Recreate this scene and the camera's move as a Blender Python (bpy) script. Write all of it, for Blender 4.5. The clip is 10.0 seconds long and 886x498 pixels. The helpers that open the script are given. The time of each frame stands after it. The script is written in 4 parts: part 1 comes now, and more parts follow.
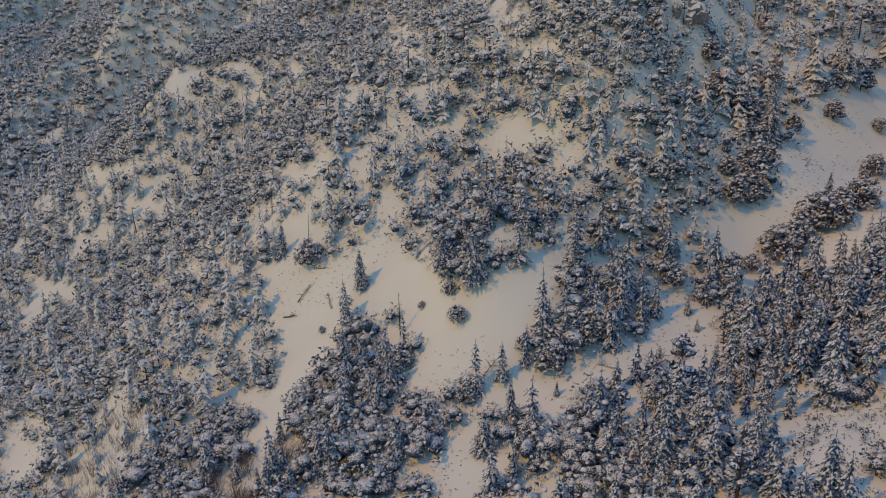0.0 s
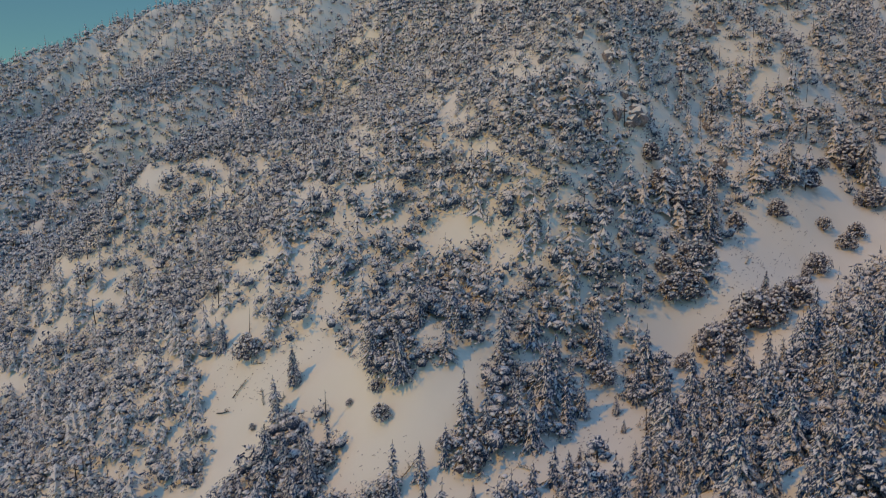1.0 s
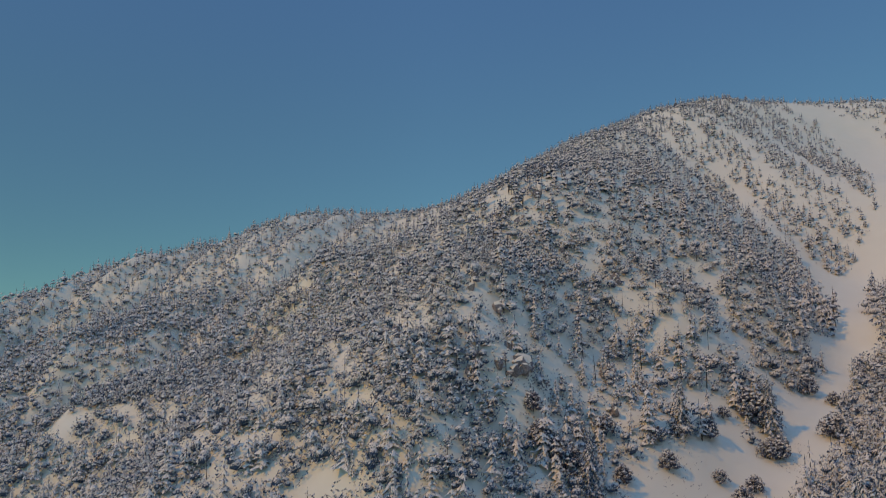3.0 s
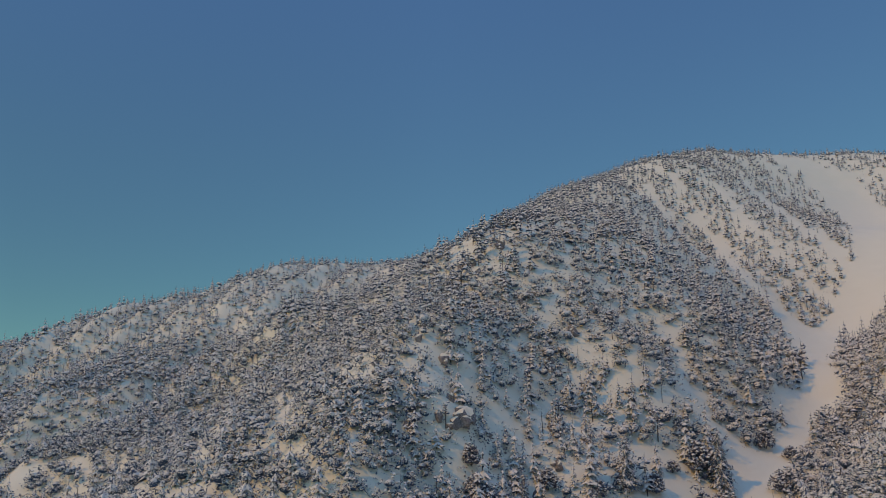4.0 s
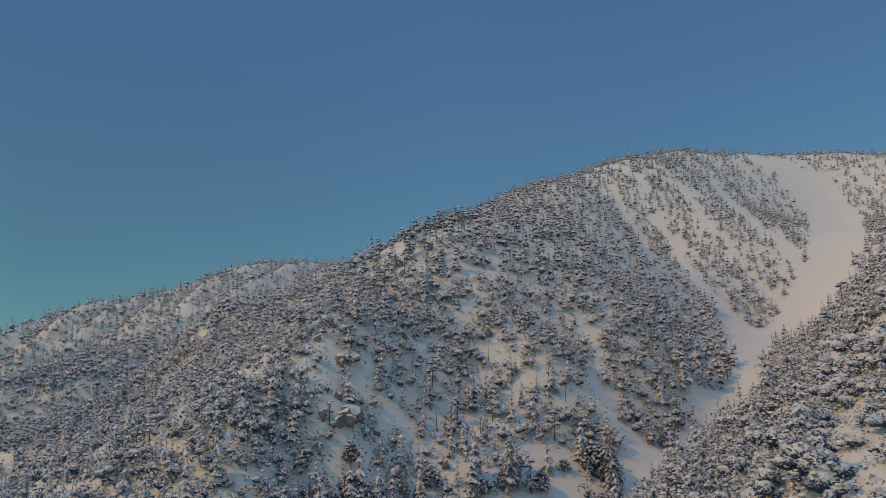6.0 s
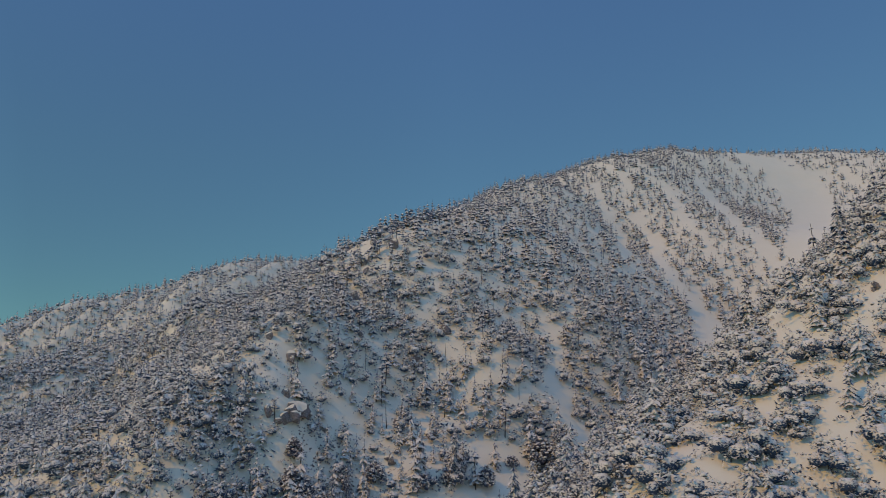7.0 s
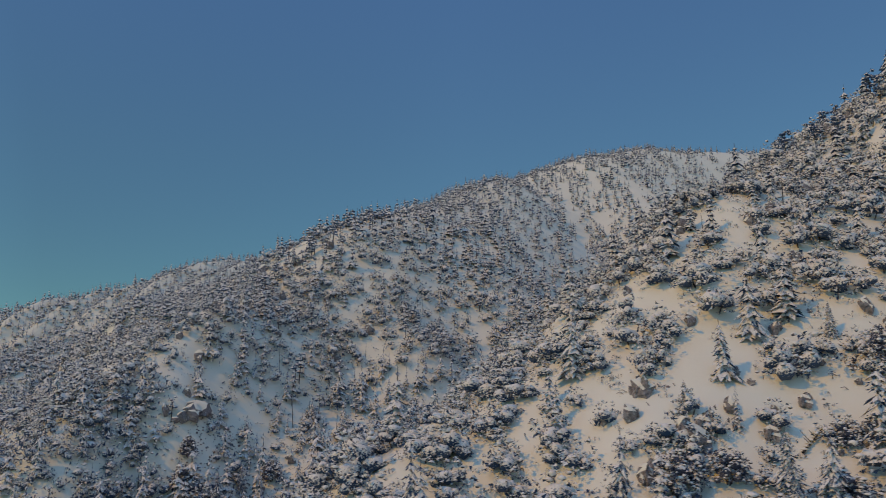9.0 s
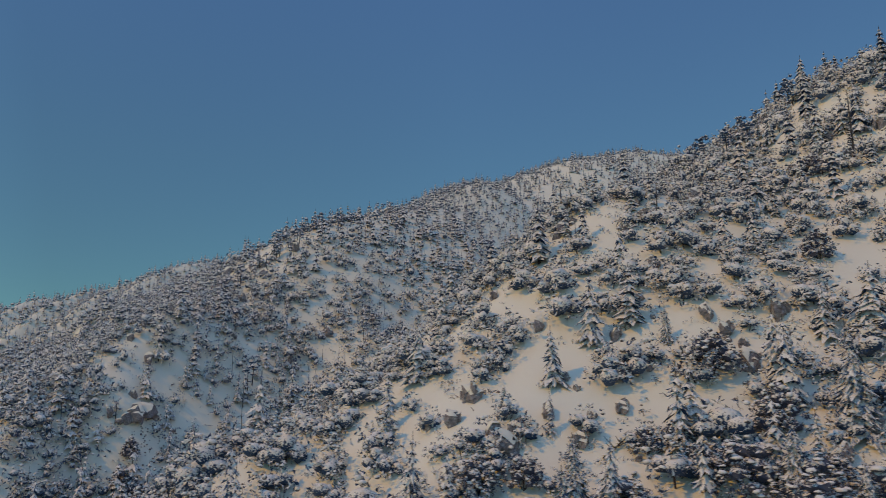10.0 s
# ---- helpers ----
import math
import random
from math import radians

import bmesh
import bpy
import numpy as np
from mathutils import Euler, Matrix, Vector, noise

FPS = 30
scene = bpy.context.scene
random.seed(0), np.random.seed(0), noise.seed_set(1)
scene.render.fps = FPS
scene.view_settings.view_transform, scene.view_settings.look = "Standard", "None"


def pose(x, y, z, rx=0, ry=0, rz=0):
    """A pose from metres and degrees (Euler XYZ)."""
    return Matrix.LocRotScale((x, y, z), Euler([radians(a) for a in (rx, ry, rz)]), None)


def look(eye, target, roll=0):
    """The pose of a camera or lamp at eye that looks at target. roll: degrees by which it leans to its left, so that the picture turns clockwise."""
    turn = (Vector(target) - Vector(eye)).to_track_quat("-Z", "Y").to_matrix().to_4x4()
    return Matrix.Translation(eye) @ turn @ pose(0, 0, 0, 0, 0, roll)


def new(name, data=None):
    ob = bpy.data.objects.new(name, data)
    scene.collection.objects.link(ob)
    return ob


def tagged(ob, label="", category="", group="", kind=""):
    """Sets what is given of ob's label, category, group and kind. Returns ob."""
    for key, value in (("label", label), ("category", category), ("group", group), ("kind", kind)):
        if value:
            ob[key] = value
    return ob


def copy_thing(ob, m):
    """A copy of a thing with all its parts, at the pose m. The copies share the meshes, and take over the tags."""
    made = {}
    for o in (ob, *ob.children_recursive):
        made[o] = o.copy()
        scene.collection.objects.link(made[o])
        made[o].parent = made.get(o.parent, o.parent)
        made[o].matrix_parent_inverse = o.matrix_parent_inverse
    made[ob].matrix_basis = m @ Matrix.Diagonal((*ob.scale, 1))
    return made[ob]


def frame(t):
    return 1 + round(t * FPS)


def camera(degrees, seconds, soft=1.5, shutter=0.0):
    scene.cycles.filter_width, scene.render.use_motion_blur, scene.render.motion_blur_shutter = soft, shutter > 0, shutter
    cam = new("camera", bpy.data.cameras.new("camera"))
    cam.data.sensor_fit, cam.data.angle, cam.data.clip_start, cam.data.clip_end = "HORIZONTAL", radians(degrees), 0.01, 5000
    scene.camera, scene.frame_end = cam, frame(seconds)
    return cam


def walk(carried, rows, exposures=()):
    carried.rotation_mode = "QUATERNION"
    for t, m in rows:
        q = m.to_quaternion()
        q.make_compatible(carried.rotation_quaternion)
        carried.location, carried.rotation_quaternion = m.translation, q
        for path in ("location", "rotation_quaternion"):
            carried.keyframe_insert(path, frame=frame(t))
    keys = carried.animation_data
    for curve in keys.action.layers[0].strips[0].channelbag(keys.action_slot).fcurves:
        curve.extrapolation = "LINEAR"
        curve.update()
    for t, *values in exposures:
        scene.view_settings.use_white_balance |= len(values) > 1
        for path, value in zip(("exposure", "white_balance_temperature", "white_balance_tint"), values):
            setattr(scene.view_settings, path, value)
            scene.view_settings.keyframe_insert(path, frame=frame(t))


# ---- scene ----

# ---- camera and its flight ----
cam = camera(62.02, 10.0, soft=0.8, shutter=0.25)
ROWS = [
    (0.0, -0.03, -0.07, 79.96, 73.481, 1.038, -1.610),
    (0.5, 7.58, -0.49, 80.58, 76.110, 0.957, -1.238),
    (1.0, 15.25, -0.96, 81.24, 80.468, 0.798, -0.986),
    (1.5, 22.99, -1.52, 81.93, 84.852, 0.633, -0.838),
    (2.0, 30.86, -2.19, 82.59, 89.385, 0.821, -0.737),
    (2.5, 38.88, -2.92, 83.21, 94.080, 0.832, -0.620),
    (3.0, 46.98, -3.72, 83.71, 98.805, 0.714, -0.435),
    (3.2, 50.25, -4.06, 83.78, 100.62, 0.690, -0.360),
    (3.45, 54.35, -4.48, 83.84, 102.15, 0.640, -0.280),
    (3.7, 58.45, -4.88, 83.88, 102.58, 0.590, -0.200),
    (4.5, 71.58, -6.24, 83.93, 102.648, 0.468, 0.036),
    (5.0, 79.68, -7.27, 83.97, 102.592, 0.424, 0.205),
    (5.5, 87.78, -8.33, 83.98, 102.564, 0.369, 0.342),
    (7.0, 112.21, -11.62, 83.40, 102.358, 0.180, 0.805),
    (7.5, 119.56, -12.28, 83.43, 102.323, 0.191, 0.938),
    (8.0, 126.93, -12.66, 83.51, 102.281, 0.103, 1.035),
    (8.5, 134.58, -12.84, 83.59, 102.237, 0.025, 1.210),
    (9.0, 142.59, -12.94, 83.70, 102.253, -0.011, 1.406),
    (9.5, 150.90, -13.03, 83.84, 102.350, -0.133, 1.597),
    (10.0, 159.38, -13.17, 83.97, 102.404, -0.268, 1.757),
]
walk(cam, [(t, pose(x, y, z, rx, ry, rz)) for t, x, y, z, rx, ry, rz in ROWS])

# ---- sky and sun ----
SUN_AZIMUTH = 246.0     # degrees clockwise from +y, where the sun stands
SUN_HEIGHT = 44.0
world = bpy.data.worlds.new("winter_sky")
scene.world = world
world.use_nodes = True
wn, wl = world.node_tree.nodes, world.node_tree.links
wn.clear()
sky = wn.new("ShaderNodeTexSky")
sky.sky_type = "NISHITA"
sky.sun_disc = False
sky.sun_elevation = radians(SUN_HEIGHT)
sky.sun_rotation = radians(SUN_AZIMUTH)
sky.altitude = 1800
sky.air_density, sky.dust_density, sky.ozone_density = 0.9, 0.0, 1.6
tint = wn.new("ShaderNodeMix")
tint.data_type, tint.blend_type = "RGBA", "MULTIPLY"
tint.inputs["Factor"].default_value = 1.0
# thin winter air: teal and dimmer towards the horizon; overhead, unseen, brightened as fill light
height_map = wn.new("ShaderNodeTexCoord")
height_split = wn.new("ShaderNodeSeparateXYZ")
height_ramp = wn.new("ShaderNodeValToRGB")
wl.new(height_map.outputs["Generated"], height_split.inputs["Vector"])
wl.new(height_split.outputs["Z"], height_ramp.inputs["Fac"])
stops_ = height_ramp.color_ramp.elements
stops_.new(0.14)
stops_.new(0.32)
stops_.new(0.55)
for e, (p, c) in zip(stops_, ((0.0, (0.108, 0.170, 0.132)), (0.14, (0.138, 0.204, 0.170)), (0.32, (0.180, 0.250, 0.236)), (0.55, (0.232, 0.306, 0.334)), (1.0, (1.10, 1.10, 1.06)))):
    e.position, e.color = p, (*c, 1)
# clear air is paler on the sun's side: evened out as through a polarising filter
side_ramp = wn.new("ShaderNodeValToRGB")
side_map = wn.new("ShaderNodeMapRange")
side_map.inputs["From Min"].default_value, side_map.inputs["From Max"].default_value = -1.0, 1.0
wl.new(height_split.outputs["X"], side_map.inputs["Value"])
wl.new(side_map.outputs["Result"], side_ramp.inputs["Fac"])
stops_ = side_ramp.color_ramp.elements
stops_.new(0.25)
stops_.new(0.5)
for e, (p, c) in zip(stops_, ((0.0, 1.0), (0.25, 0.70), (0.5, 0.88), (1.0, 0.86))):
    e.position, e.color = p, (c, c, c, 1)
even = wn.new("ShaderNodeMix")
even.data_type, even.blend_type = "RGBA", "MULTIPLY"
even.inputs["Factor"].default_value = 1.0
wl.new(height_ramp.outputs["Color"], even.inputs["A"])
wl.new(side_ramp.outputs["Color"], even.inputs["B"])
wl.new(even.outputs["Result"], tint.inputs["B"])
background = wn.new("ShaderNodeBackground")
background.inputs["Strength"].default_value = 0.43
out = wn.new("ShaderNodeOutputWorld")
wl.new(sky.outputs["Color"], tint.inputs["A"])
wl.new(tint.outputs["Result"], background.inputs["Color"])
wl.new(background.outputs["Background"], out.inputs["Surface"])

sun = new("sun", bpy.data.lights.new("sun", "SUN"))
sun.data.energy = 1.03
sun.data.angle = radians(0.53)
sun.data.color = (1.0, 0.51, 0.0)
az, el = radians(SUN_AZIMUTH), radians(SUN_HEIGHT)
TO_SUN = Vector((math.sin(az) * math.cos(el), math.cos(az) * math.cos(el), math.sin(el)))
sun.matrix_world = look(TO_SUN * 900, (0, 0, 0))


# ---- materials ----
def material(name, rough=0.8, specular=0.3):
    m = bpy.data.materials.new(name)
    m.use_nodes = True
    b = m.node_tree.nodes["Principled BSDF"]
    b.inputs["Roughness"].default_value = rough
    b.inputs["Specular IOR Level"].default_value = specular
    return m, m.node_tree.nodes, m.node_tree.links, b


def noise_node(nodes, links, scale, detail=4.0, rough=0.6):
    co = nodes.new("ShaderNodeNewGeometry")
    n = nodes.new("ShaderNodeTexNoise")
    n.inputs["Scale"].default_value = scale
    n.inputs["Detail"].default_value = detail
    n.inputs["Roughness"].default_value = rough
    links.new(co.outputs["Position"], n.inputs["Vector"])
    return n


def ramp(nodes, links, source, stops):
    r = nodes.new("ShaderNodeValToRGB")
    el_ = r.color_ramp.elements
    while len(el_) < len(stops):
        el_.new(0.5)
    for e, (p, c) in zip(el_, stops):
        e.position, e.color = p, (*c, 1)
    links.new(source, r.inputs["Fac"])
    return r


def bump(nodes, links, bsdf, height, strength, distance):
    b = nodes.new("ShaderNodeBump")
    b.inputs["Strength"].default_value = strength
    b.inputs["Distance"].default_value = distance
    links.new(height, b.inputs["Height"])
    links.new(b.outputs["Normal"], bsdf.inputs["Normal"])


def snow_material(name, scale):
    m, n, l, b = material(name, 0.8, 0.15)
    big = noise_node(n, l, 0.12 * scale, 5)
    c = ramp(n, l, big.outputs["Fac"], [(0.3, (0.89, 0.825, 0.65)), (0.7, (0.91, 0.845, 0.67))])
    l.new(c.outputs["Color"], b.inputs["Base Color"])
    fine = noise_node(n, l, 1.4 * scale, 6, 0.65)
    bump(n, l, b, fine.outputs["Fac"], 0.2, 0.2)
    return m


def plain_material(name, stops, scale, rough=0.85, bump_strength=0.0):
    m, n, l, b = material(name, rough, 0.2)
    src = noise_node(n, l, scale, 5).outputs["Fac"]
    c = ramp(n, l, src, stops)
    l.new(c.outputs["Color"], b.inputs["Base Color"])
    if bump_strength:
        bump(n, l, b, src, bump_strength, 0.3)
    return m


def snowy_material(name, dark, light, hold, scale, stretch=1.0, lean=0.26, speckle=0.0, load=0.0):
    """Leaves or needles with snow caught among them, most on what faces up and, by load, on the higher slopes; hold is how readily they shed it."""
    m, n, l, b = material(name, 0.8, 0.15)
    geo = n.new("ShaderNodeNewGeometry")
    squeeze = n.new("ShaderNodeMapping")
    squeeze.inputs["Scale"].default_value = (1.0, 1.0, stretch)
    l.new(geo.outputs["Position"], squeeze.inputs["Vector"])
    fine = n.new("ShaderNodeTexNoise")
    fine.inputs["Scale"].default_value, fine.inputs["Detail"].default_value, fine.inputs["Roughness"].default_value = scale, 2.5, 0.6
    l.new(squeeze.outputs["Vector"], fine.inputs["Vector"])
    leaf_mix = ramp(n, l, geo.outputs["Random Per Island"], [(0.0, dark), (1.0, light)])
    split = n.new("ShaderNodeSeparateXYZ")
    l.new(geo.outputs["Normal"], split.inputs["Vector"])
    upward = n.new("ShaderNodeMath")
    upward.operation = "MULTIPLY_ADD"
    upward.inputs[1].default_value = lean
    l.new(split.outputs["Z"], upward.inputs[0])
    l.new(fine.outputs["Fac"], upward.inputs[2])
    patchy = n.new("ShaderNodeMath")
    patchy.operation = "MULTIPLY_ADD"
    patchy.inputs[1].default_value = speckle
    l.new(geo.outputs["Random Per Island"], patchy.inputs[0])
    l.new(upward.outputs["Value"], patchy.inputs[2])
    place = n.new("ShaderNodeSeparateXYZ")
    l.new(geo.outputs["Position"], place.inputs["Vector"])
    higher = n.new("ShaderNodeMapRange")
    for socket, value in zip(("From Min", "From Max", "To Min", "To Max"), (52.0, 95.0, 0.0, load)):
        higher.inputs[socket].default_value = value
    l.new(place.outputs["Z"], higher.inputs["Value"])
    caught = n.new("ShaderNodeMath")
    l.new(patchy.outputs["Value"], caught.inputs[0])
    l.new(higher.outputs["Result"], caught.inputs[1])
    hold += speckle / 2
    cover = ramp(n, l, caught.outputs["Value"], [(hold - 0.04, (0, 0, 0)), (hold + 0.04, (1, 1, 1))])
    mix = n.new("ShaderNodeMix")
    mix.data_type = "RGBA"
    mix.inputs["B"].default_value = (0.89, 0.835, 0.74, 1)
    l.new(cover.outputs["Color"], mix.inputs["Factor"])
    l.new(leaf_mix.outputs["Color"], mix.inputs["A"])
    l.new(mix.outputs["Result"], b.inputs["Base Color"])
    bump(n, l, b, fine.outputs["Fac"], 0.5, 0.25)
    return m


SNOW = snow_material("snow_field", 1.0)
NEEDLES = snowy_material("frosted_needles", (0.028, 0.066, 0.135), (0.070, 0.118, 0.200), 0.672, 3.2, 0.55, load=0.11)
OAK = snowy_material("frosted_oak_leaves", (0.048, 0.062, 0.100), (0.110, 0.116, 0.156), 0.62, 3.2, 1.0, 0.20)
CLUMP = snowy_material("snowy_oak_crowns", (0.030, 0.062, 0.120), (0.075, 0.112, 0.180), 0.592, 2.8, 1.0, 0.15, 0.40, 0.15)
# for distant crowns: more snow, and haze painted in as paler leaves
HAZED_CLUMP = snowy_material("hazed_snowy_oak_crowns", (0.045, 0.086, 0.155), (0.100, 0.145, 0.220), 0.580, 2.0, 1.0, 0.12, 0.45, 0.085)
CORE = snowy_material("oak_crown_inside", (0.028, 0.060, 0.118), (0.070, 0.105, 0.172), 0.605, 4.4, 1.0, 0.22, load=0.14)
# likewise for distant trees: snowier, leaf colours lightened to stand for haze
HAZED_CORE = snowy_material("hazed_snowy_oak_inside", (0.045, 0.082, 0.145), (0.090, 0.130, 0.200), 0.570, 3.2, 1.0, 0.22, load=0.085)
HAZED_NEEDLES = snowy_material("hazed_snowy_needles", (0.045, 0.088, 0.165), (0.100, 0.150, 0.240), 0.585, 2.2, 0.6)
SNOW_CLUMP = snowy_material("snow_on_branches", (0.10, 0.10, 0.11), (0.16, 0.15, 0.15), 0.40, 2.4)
SNOW_CAP = snow_material("snow_on_rock", 2.0)
BARK = plain_material("bark", [(0.3, (0.050, 0.046, 0.045)), (0.7, (0.115, 0.098, 0.090))], 3.0, bump_strength=0.5)
TWIG = plain_material("bare_twigs", [(0.3, (0.13, 0.095, 0.088)), (0.7, (0.23, 0.175, 0.16))], 1.5)
ROCK = plain_material("granite", [(0.30, (0.13, 0.115, 0.11)), (0.46, (0.28, 0.25, 0.24)), (0.60, (0.38, 0.345, 0.33)), (0.68, (0.72, 0.69, 0.64))], 3.2, bump_strength=1.0)


# ---- mesh helpers ----
def mesh_of(name, verts, tris, mats, index=None, smooth=False):
    verts, tris = np.asarray(verts, np.float32), np.asarray(tris, np.int32)
    me = bpy.data.meshes.new(name)
    me.vertices.add(len(verts))
    me.vertices.foreach_set("co", verts.ravel())
    me.loops.add(3 * len(tris))
    me.loops.foreach_set("vertex_index", tris.ravel())
    me.polygons.add(len(tris))
    me.polygons.foreach_set("loop_start", np.arange(0, 3 * len(tris), 3, dtype=np.int32))
    me.polygons.foreach_set("loop_total", np.full(len(tris), 3, np.int32))
    for m in mats:
        me.materials.append(m)
    if index is not None:
        me.polygons.foreach_set("material_index", np.asarray(index, np.int32))
    me.polygons.foreach_set("use_smooth", np.full(len(tris), smooth, bool))
    me.update(calc_edges=True)
    return me


class Shape:
    """Triangles gathered piece by piece."""

    def __init__(self):
        self.v, self.t, self.n = [], [], 0

    def add(self, v, t):
        v, t = np.asarray(v, float), np.asarray(t, int)
        self.v.append(v)
        self.t.append(t + self.n)
        self.n += len(v)

    def arrays(self):
        if not self.v:
            return np.zeros((0, 3)), np.zeros((0, 3), int)
        return np.concatenate(self.v), np.concatenate(self.t)


PHI = (1 + 5 ** 0.5) / 2
ICO_V = np.array([(-1, PHI, 0), (1, PHI, 0), (-1, -PHI, 0), (1, -PHI, 0), (0, -1, PHI), (0, 1, PHI), (0, -1, -PHI), (0, 1, -PHI),
                  (PHI, 0, -1), (PHI, 0, 1), (-PHI, 0, -1), (-PHI, 0, 1)]) / math.sqrt(1 + PHI * PHI)
ICO_T = np.array([(0, 11, 5), (0, 5, 1), (0, 1, 7), (0, 7, 10), (0, 10, 11), (1, 5, 9), (5, 11, 4), (11, 10, 2), (10, 7, 6), (7, 1, 8),
                  (3, 9, 4), (3, 4, 2), (3, 2, 6), (3, 6, 8), (3, 8, 9), (4, 9, 5), (2, 4, 11), (6, 2, 10), (8, 6, 7), (9, 8, 1)])
OCT_V = np.array([(1, 0, 0), (0, 1, 0), (-1, 0, 0), (0, -1, 0), (0, 0, 1), (0, 0, -0.6)], float)
OCT_T = np.array([(0, 1, 4), (1, 2, 4), (2, 3, 4), (3, 0, 4), (1, 0, 5), (2, 1, 5), (3, 2, 5), (0, 3, 5)])


def turn_z(v, a):
    c, s = math.cos(a), math.sin(a)
    return np.stack([v[:, 0] * c - v[:, 1] * s, v[:, 0] * s + v[:, 1] * c, v[:, 2]], 1)


def lump(shape, rng, at, size, flat=0.55, fine=False):
    v, t = (ICO_V, ICO_T) if fine else (OCT_V, OCT_T)
    v = turn_z(v * (1 + rng.uniform(-0.22, 0.22, (len(v), 1))), rng.uniform(0, 6.28))
    shape.add(v * np.array([size * rng.uniform(0.8, 1.3), size * rng.uniform(0.7, 1.1), size * flat]) + at, t)


def spray(shape, rng, at, size, n, leaf):
    """Leafy twigs: n small crossed triangles round a point."""
    d = rng.normal(size=(n, 3))
    d /= np.linalg.norm(d, axis=1)[:, None]
    c = at + d * size * rng.uniform(0.25, 1.0, (n, 1)) * np.array([1, 1, 0.75])
    a, b = rng.normal(size=(n, 3)), rng.normal(size=(n, 3))
    a *= leaf / np.linalg.norm(a, axis=1)[:, None]
    b *= leaf * 0.95 / np.linalg.norm(b, axis=1)[:, None]
    v = np.stack([c - a, c + a * 0.8 + b * 0.3, c + b], 1).reshape(-1, 3)
    shape.add(v, np.arange(3 * n).reshape(-1, 3))


def tube(shape, path, radii, sides=5):
    path = [np.asarray(p, float) for p in path]
    v = []
    for i, (p, r) in enumerate(zip(path, radii)):
        d = path[min(i + 1, len(path) - 1)] - path[max(i - 1, 0)]
        d = d / (np.linalg.norm(d) + 1e-9)
        u = np.cross(d, (0.31, 0.95, 0.1) if abs(d[2]) > 0.6 else (0, 0, 1))
        u /= np.linalg.norm(u) + 1e-9
        w = np.cross(d, u)
        for k in range(sides):
            a = 6.28318 * k / sides
            v.append(p + r * (u * math.cos(a) + w * math.sin(a)))
    t = []
    for i in range(len(path) - 1):
        for k in range(sides):
            a, b = i * sides + k, i * sides + (k + 1) % sides
            t += [(a, b, a + sides), (b, b + sides, a + sides)]
    shape.add(v, t)


# ---- plants: each gives trunk, crown and snow ----
# level 0: close, 1: middle, 2: far, 3: very far
def puff(shape, rng, at, size, flat):
    """A rounded cushion of snow: a wide ring, a narrower one above it and a flat top."""
    a = rng.uniform(0, 6.28) + np.arange(4) * 1.571
    low, high = rng.uniform(0.8, 1.25, 4) * size, rng.uniform(0.45, 0.8, 4) * size
    v = np.concatenate([np.stack([np.cos(a) * low, np.sin(a) * low, rng.uniform(-0.35, 0.0, 4) * size * flat], 1),
                        np.stack([np.cos(a + 0.785) * high, np.sin(a + 0.785) * high, rng.uniform(0.5, 0.95, 4) * size * flat], 1)]) + at
    t = []
    for k in range(4):
        n = (k + 1) % 4
        t += [(k, n, 4 + k), (n, 4 + n, 4 + k)]
    shape.add(v, t + [(4, 5, 6), (4, 6, 7)])


def cap(shape, rng, at, size, out_):
    """A small uneven cake of snow on a leafy tuft, tipped a little outwards."""
    n = int(rng.integers(4, 6))
    a = rng.uniform(0, 6.28) + np.arange(n) * 6.28 / n + rng.normal(0, 0.2, n)
    r = size * rng.uniform(0.6, 1.25, n)
    tip = -0.45 * (np.cos(a) * out_[0] + np.sin(a) * out_[1]) * r
    v = np.concatenate([np.stack([np.cos(a) * r, np.sin(a) * r, tip + rng.normal(0, 0.1, n) * size], 1), [(0, 0, size * rng.uniform(0.3, 0.6))]]) + at
    k = np.arange(n)
    shape.add(v, np.stack([k, (k + 1) % n, np.full(n, n)], 1))


def skirt(shape, rng, centre, r, drop, n):
    """A ragged drooping whorl: long and short branch tips in turn round the stem."""
    k = np.arange(2 * n)
    a = rng.uniform(0, 6.28) + 3.14159 * k / n + rng.normal(0, 0.10, 2 * n)
    q = np.where(k % 2 == 0, rng.uniform(0.72, 1.25, 2 * n), rng.uniform(0.38, 0.66, 2 * n))
    ring = np.stack([np.cos(a) * q * r, np.sin(a) * q * r, -drop * q * rng.uniform(0.75, 1.25, 2 * n)], 1) + centre
    v = np.concatenate([ring, [centre + (0, 0, 0.30 * r)]])
    shape.add(v, np.stack([k, (k + 1) % (2 * n), np.full(2 * n, 2 * n)], 1))


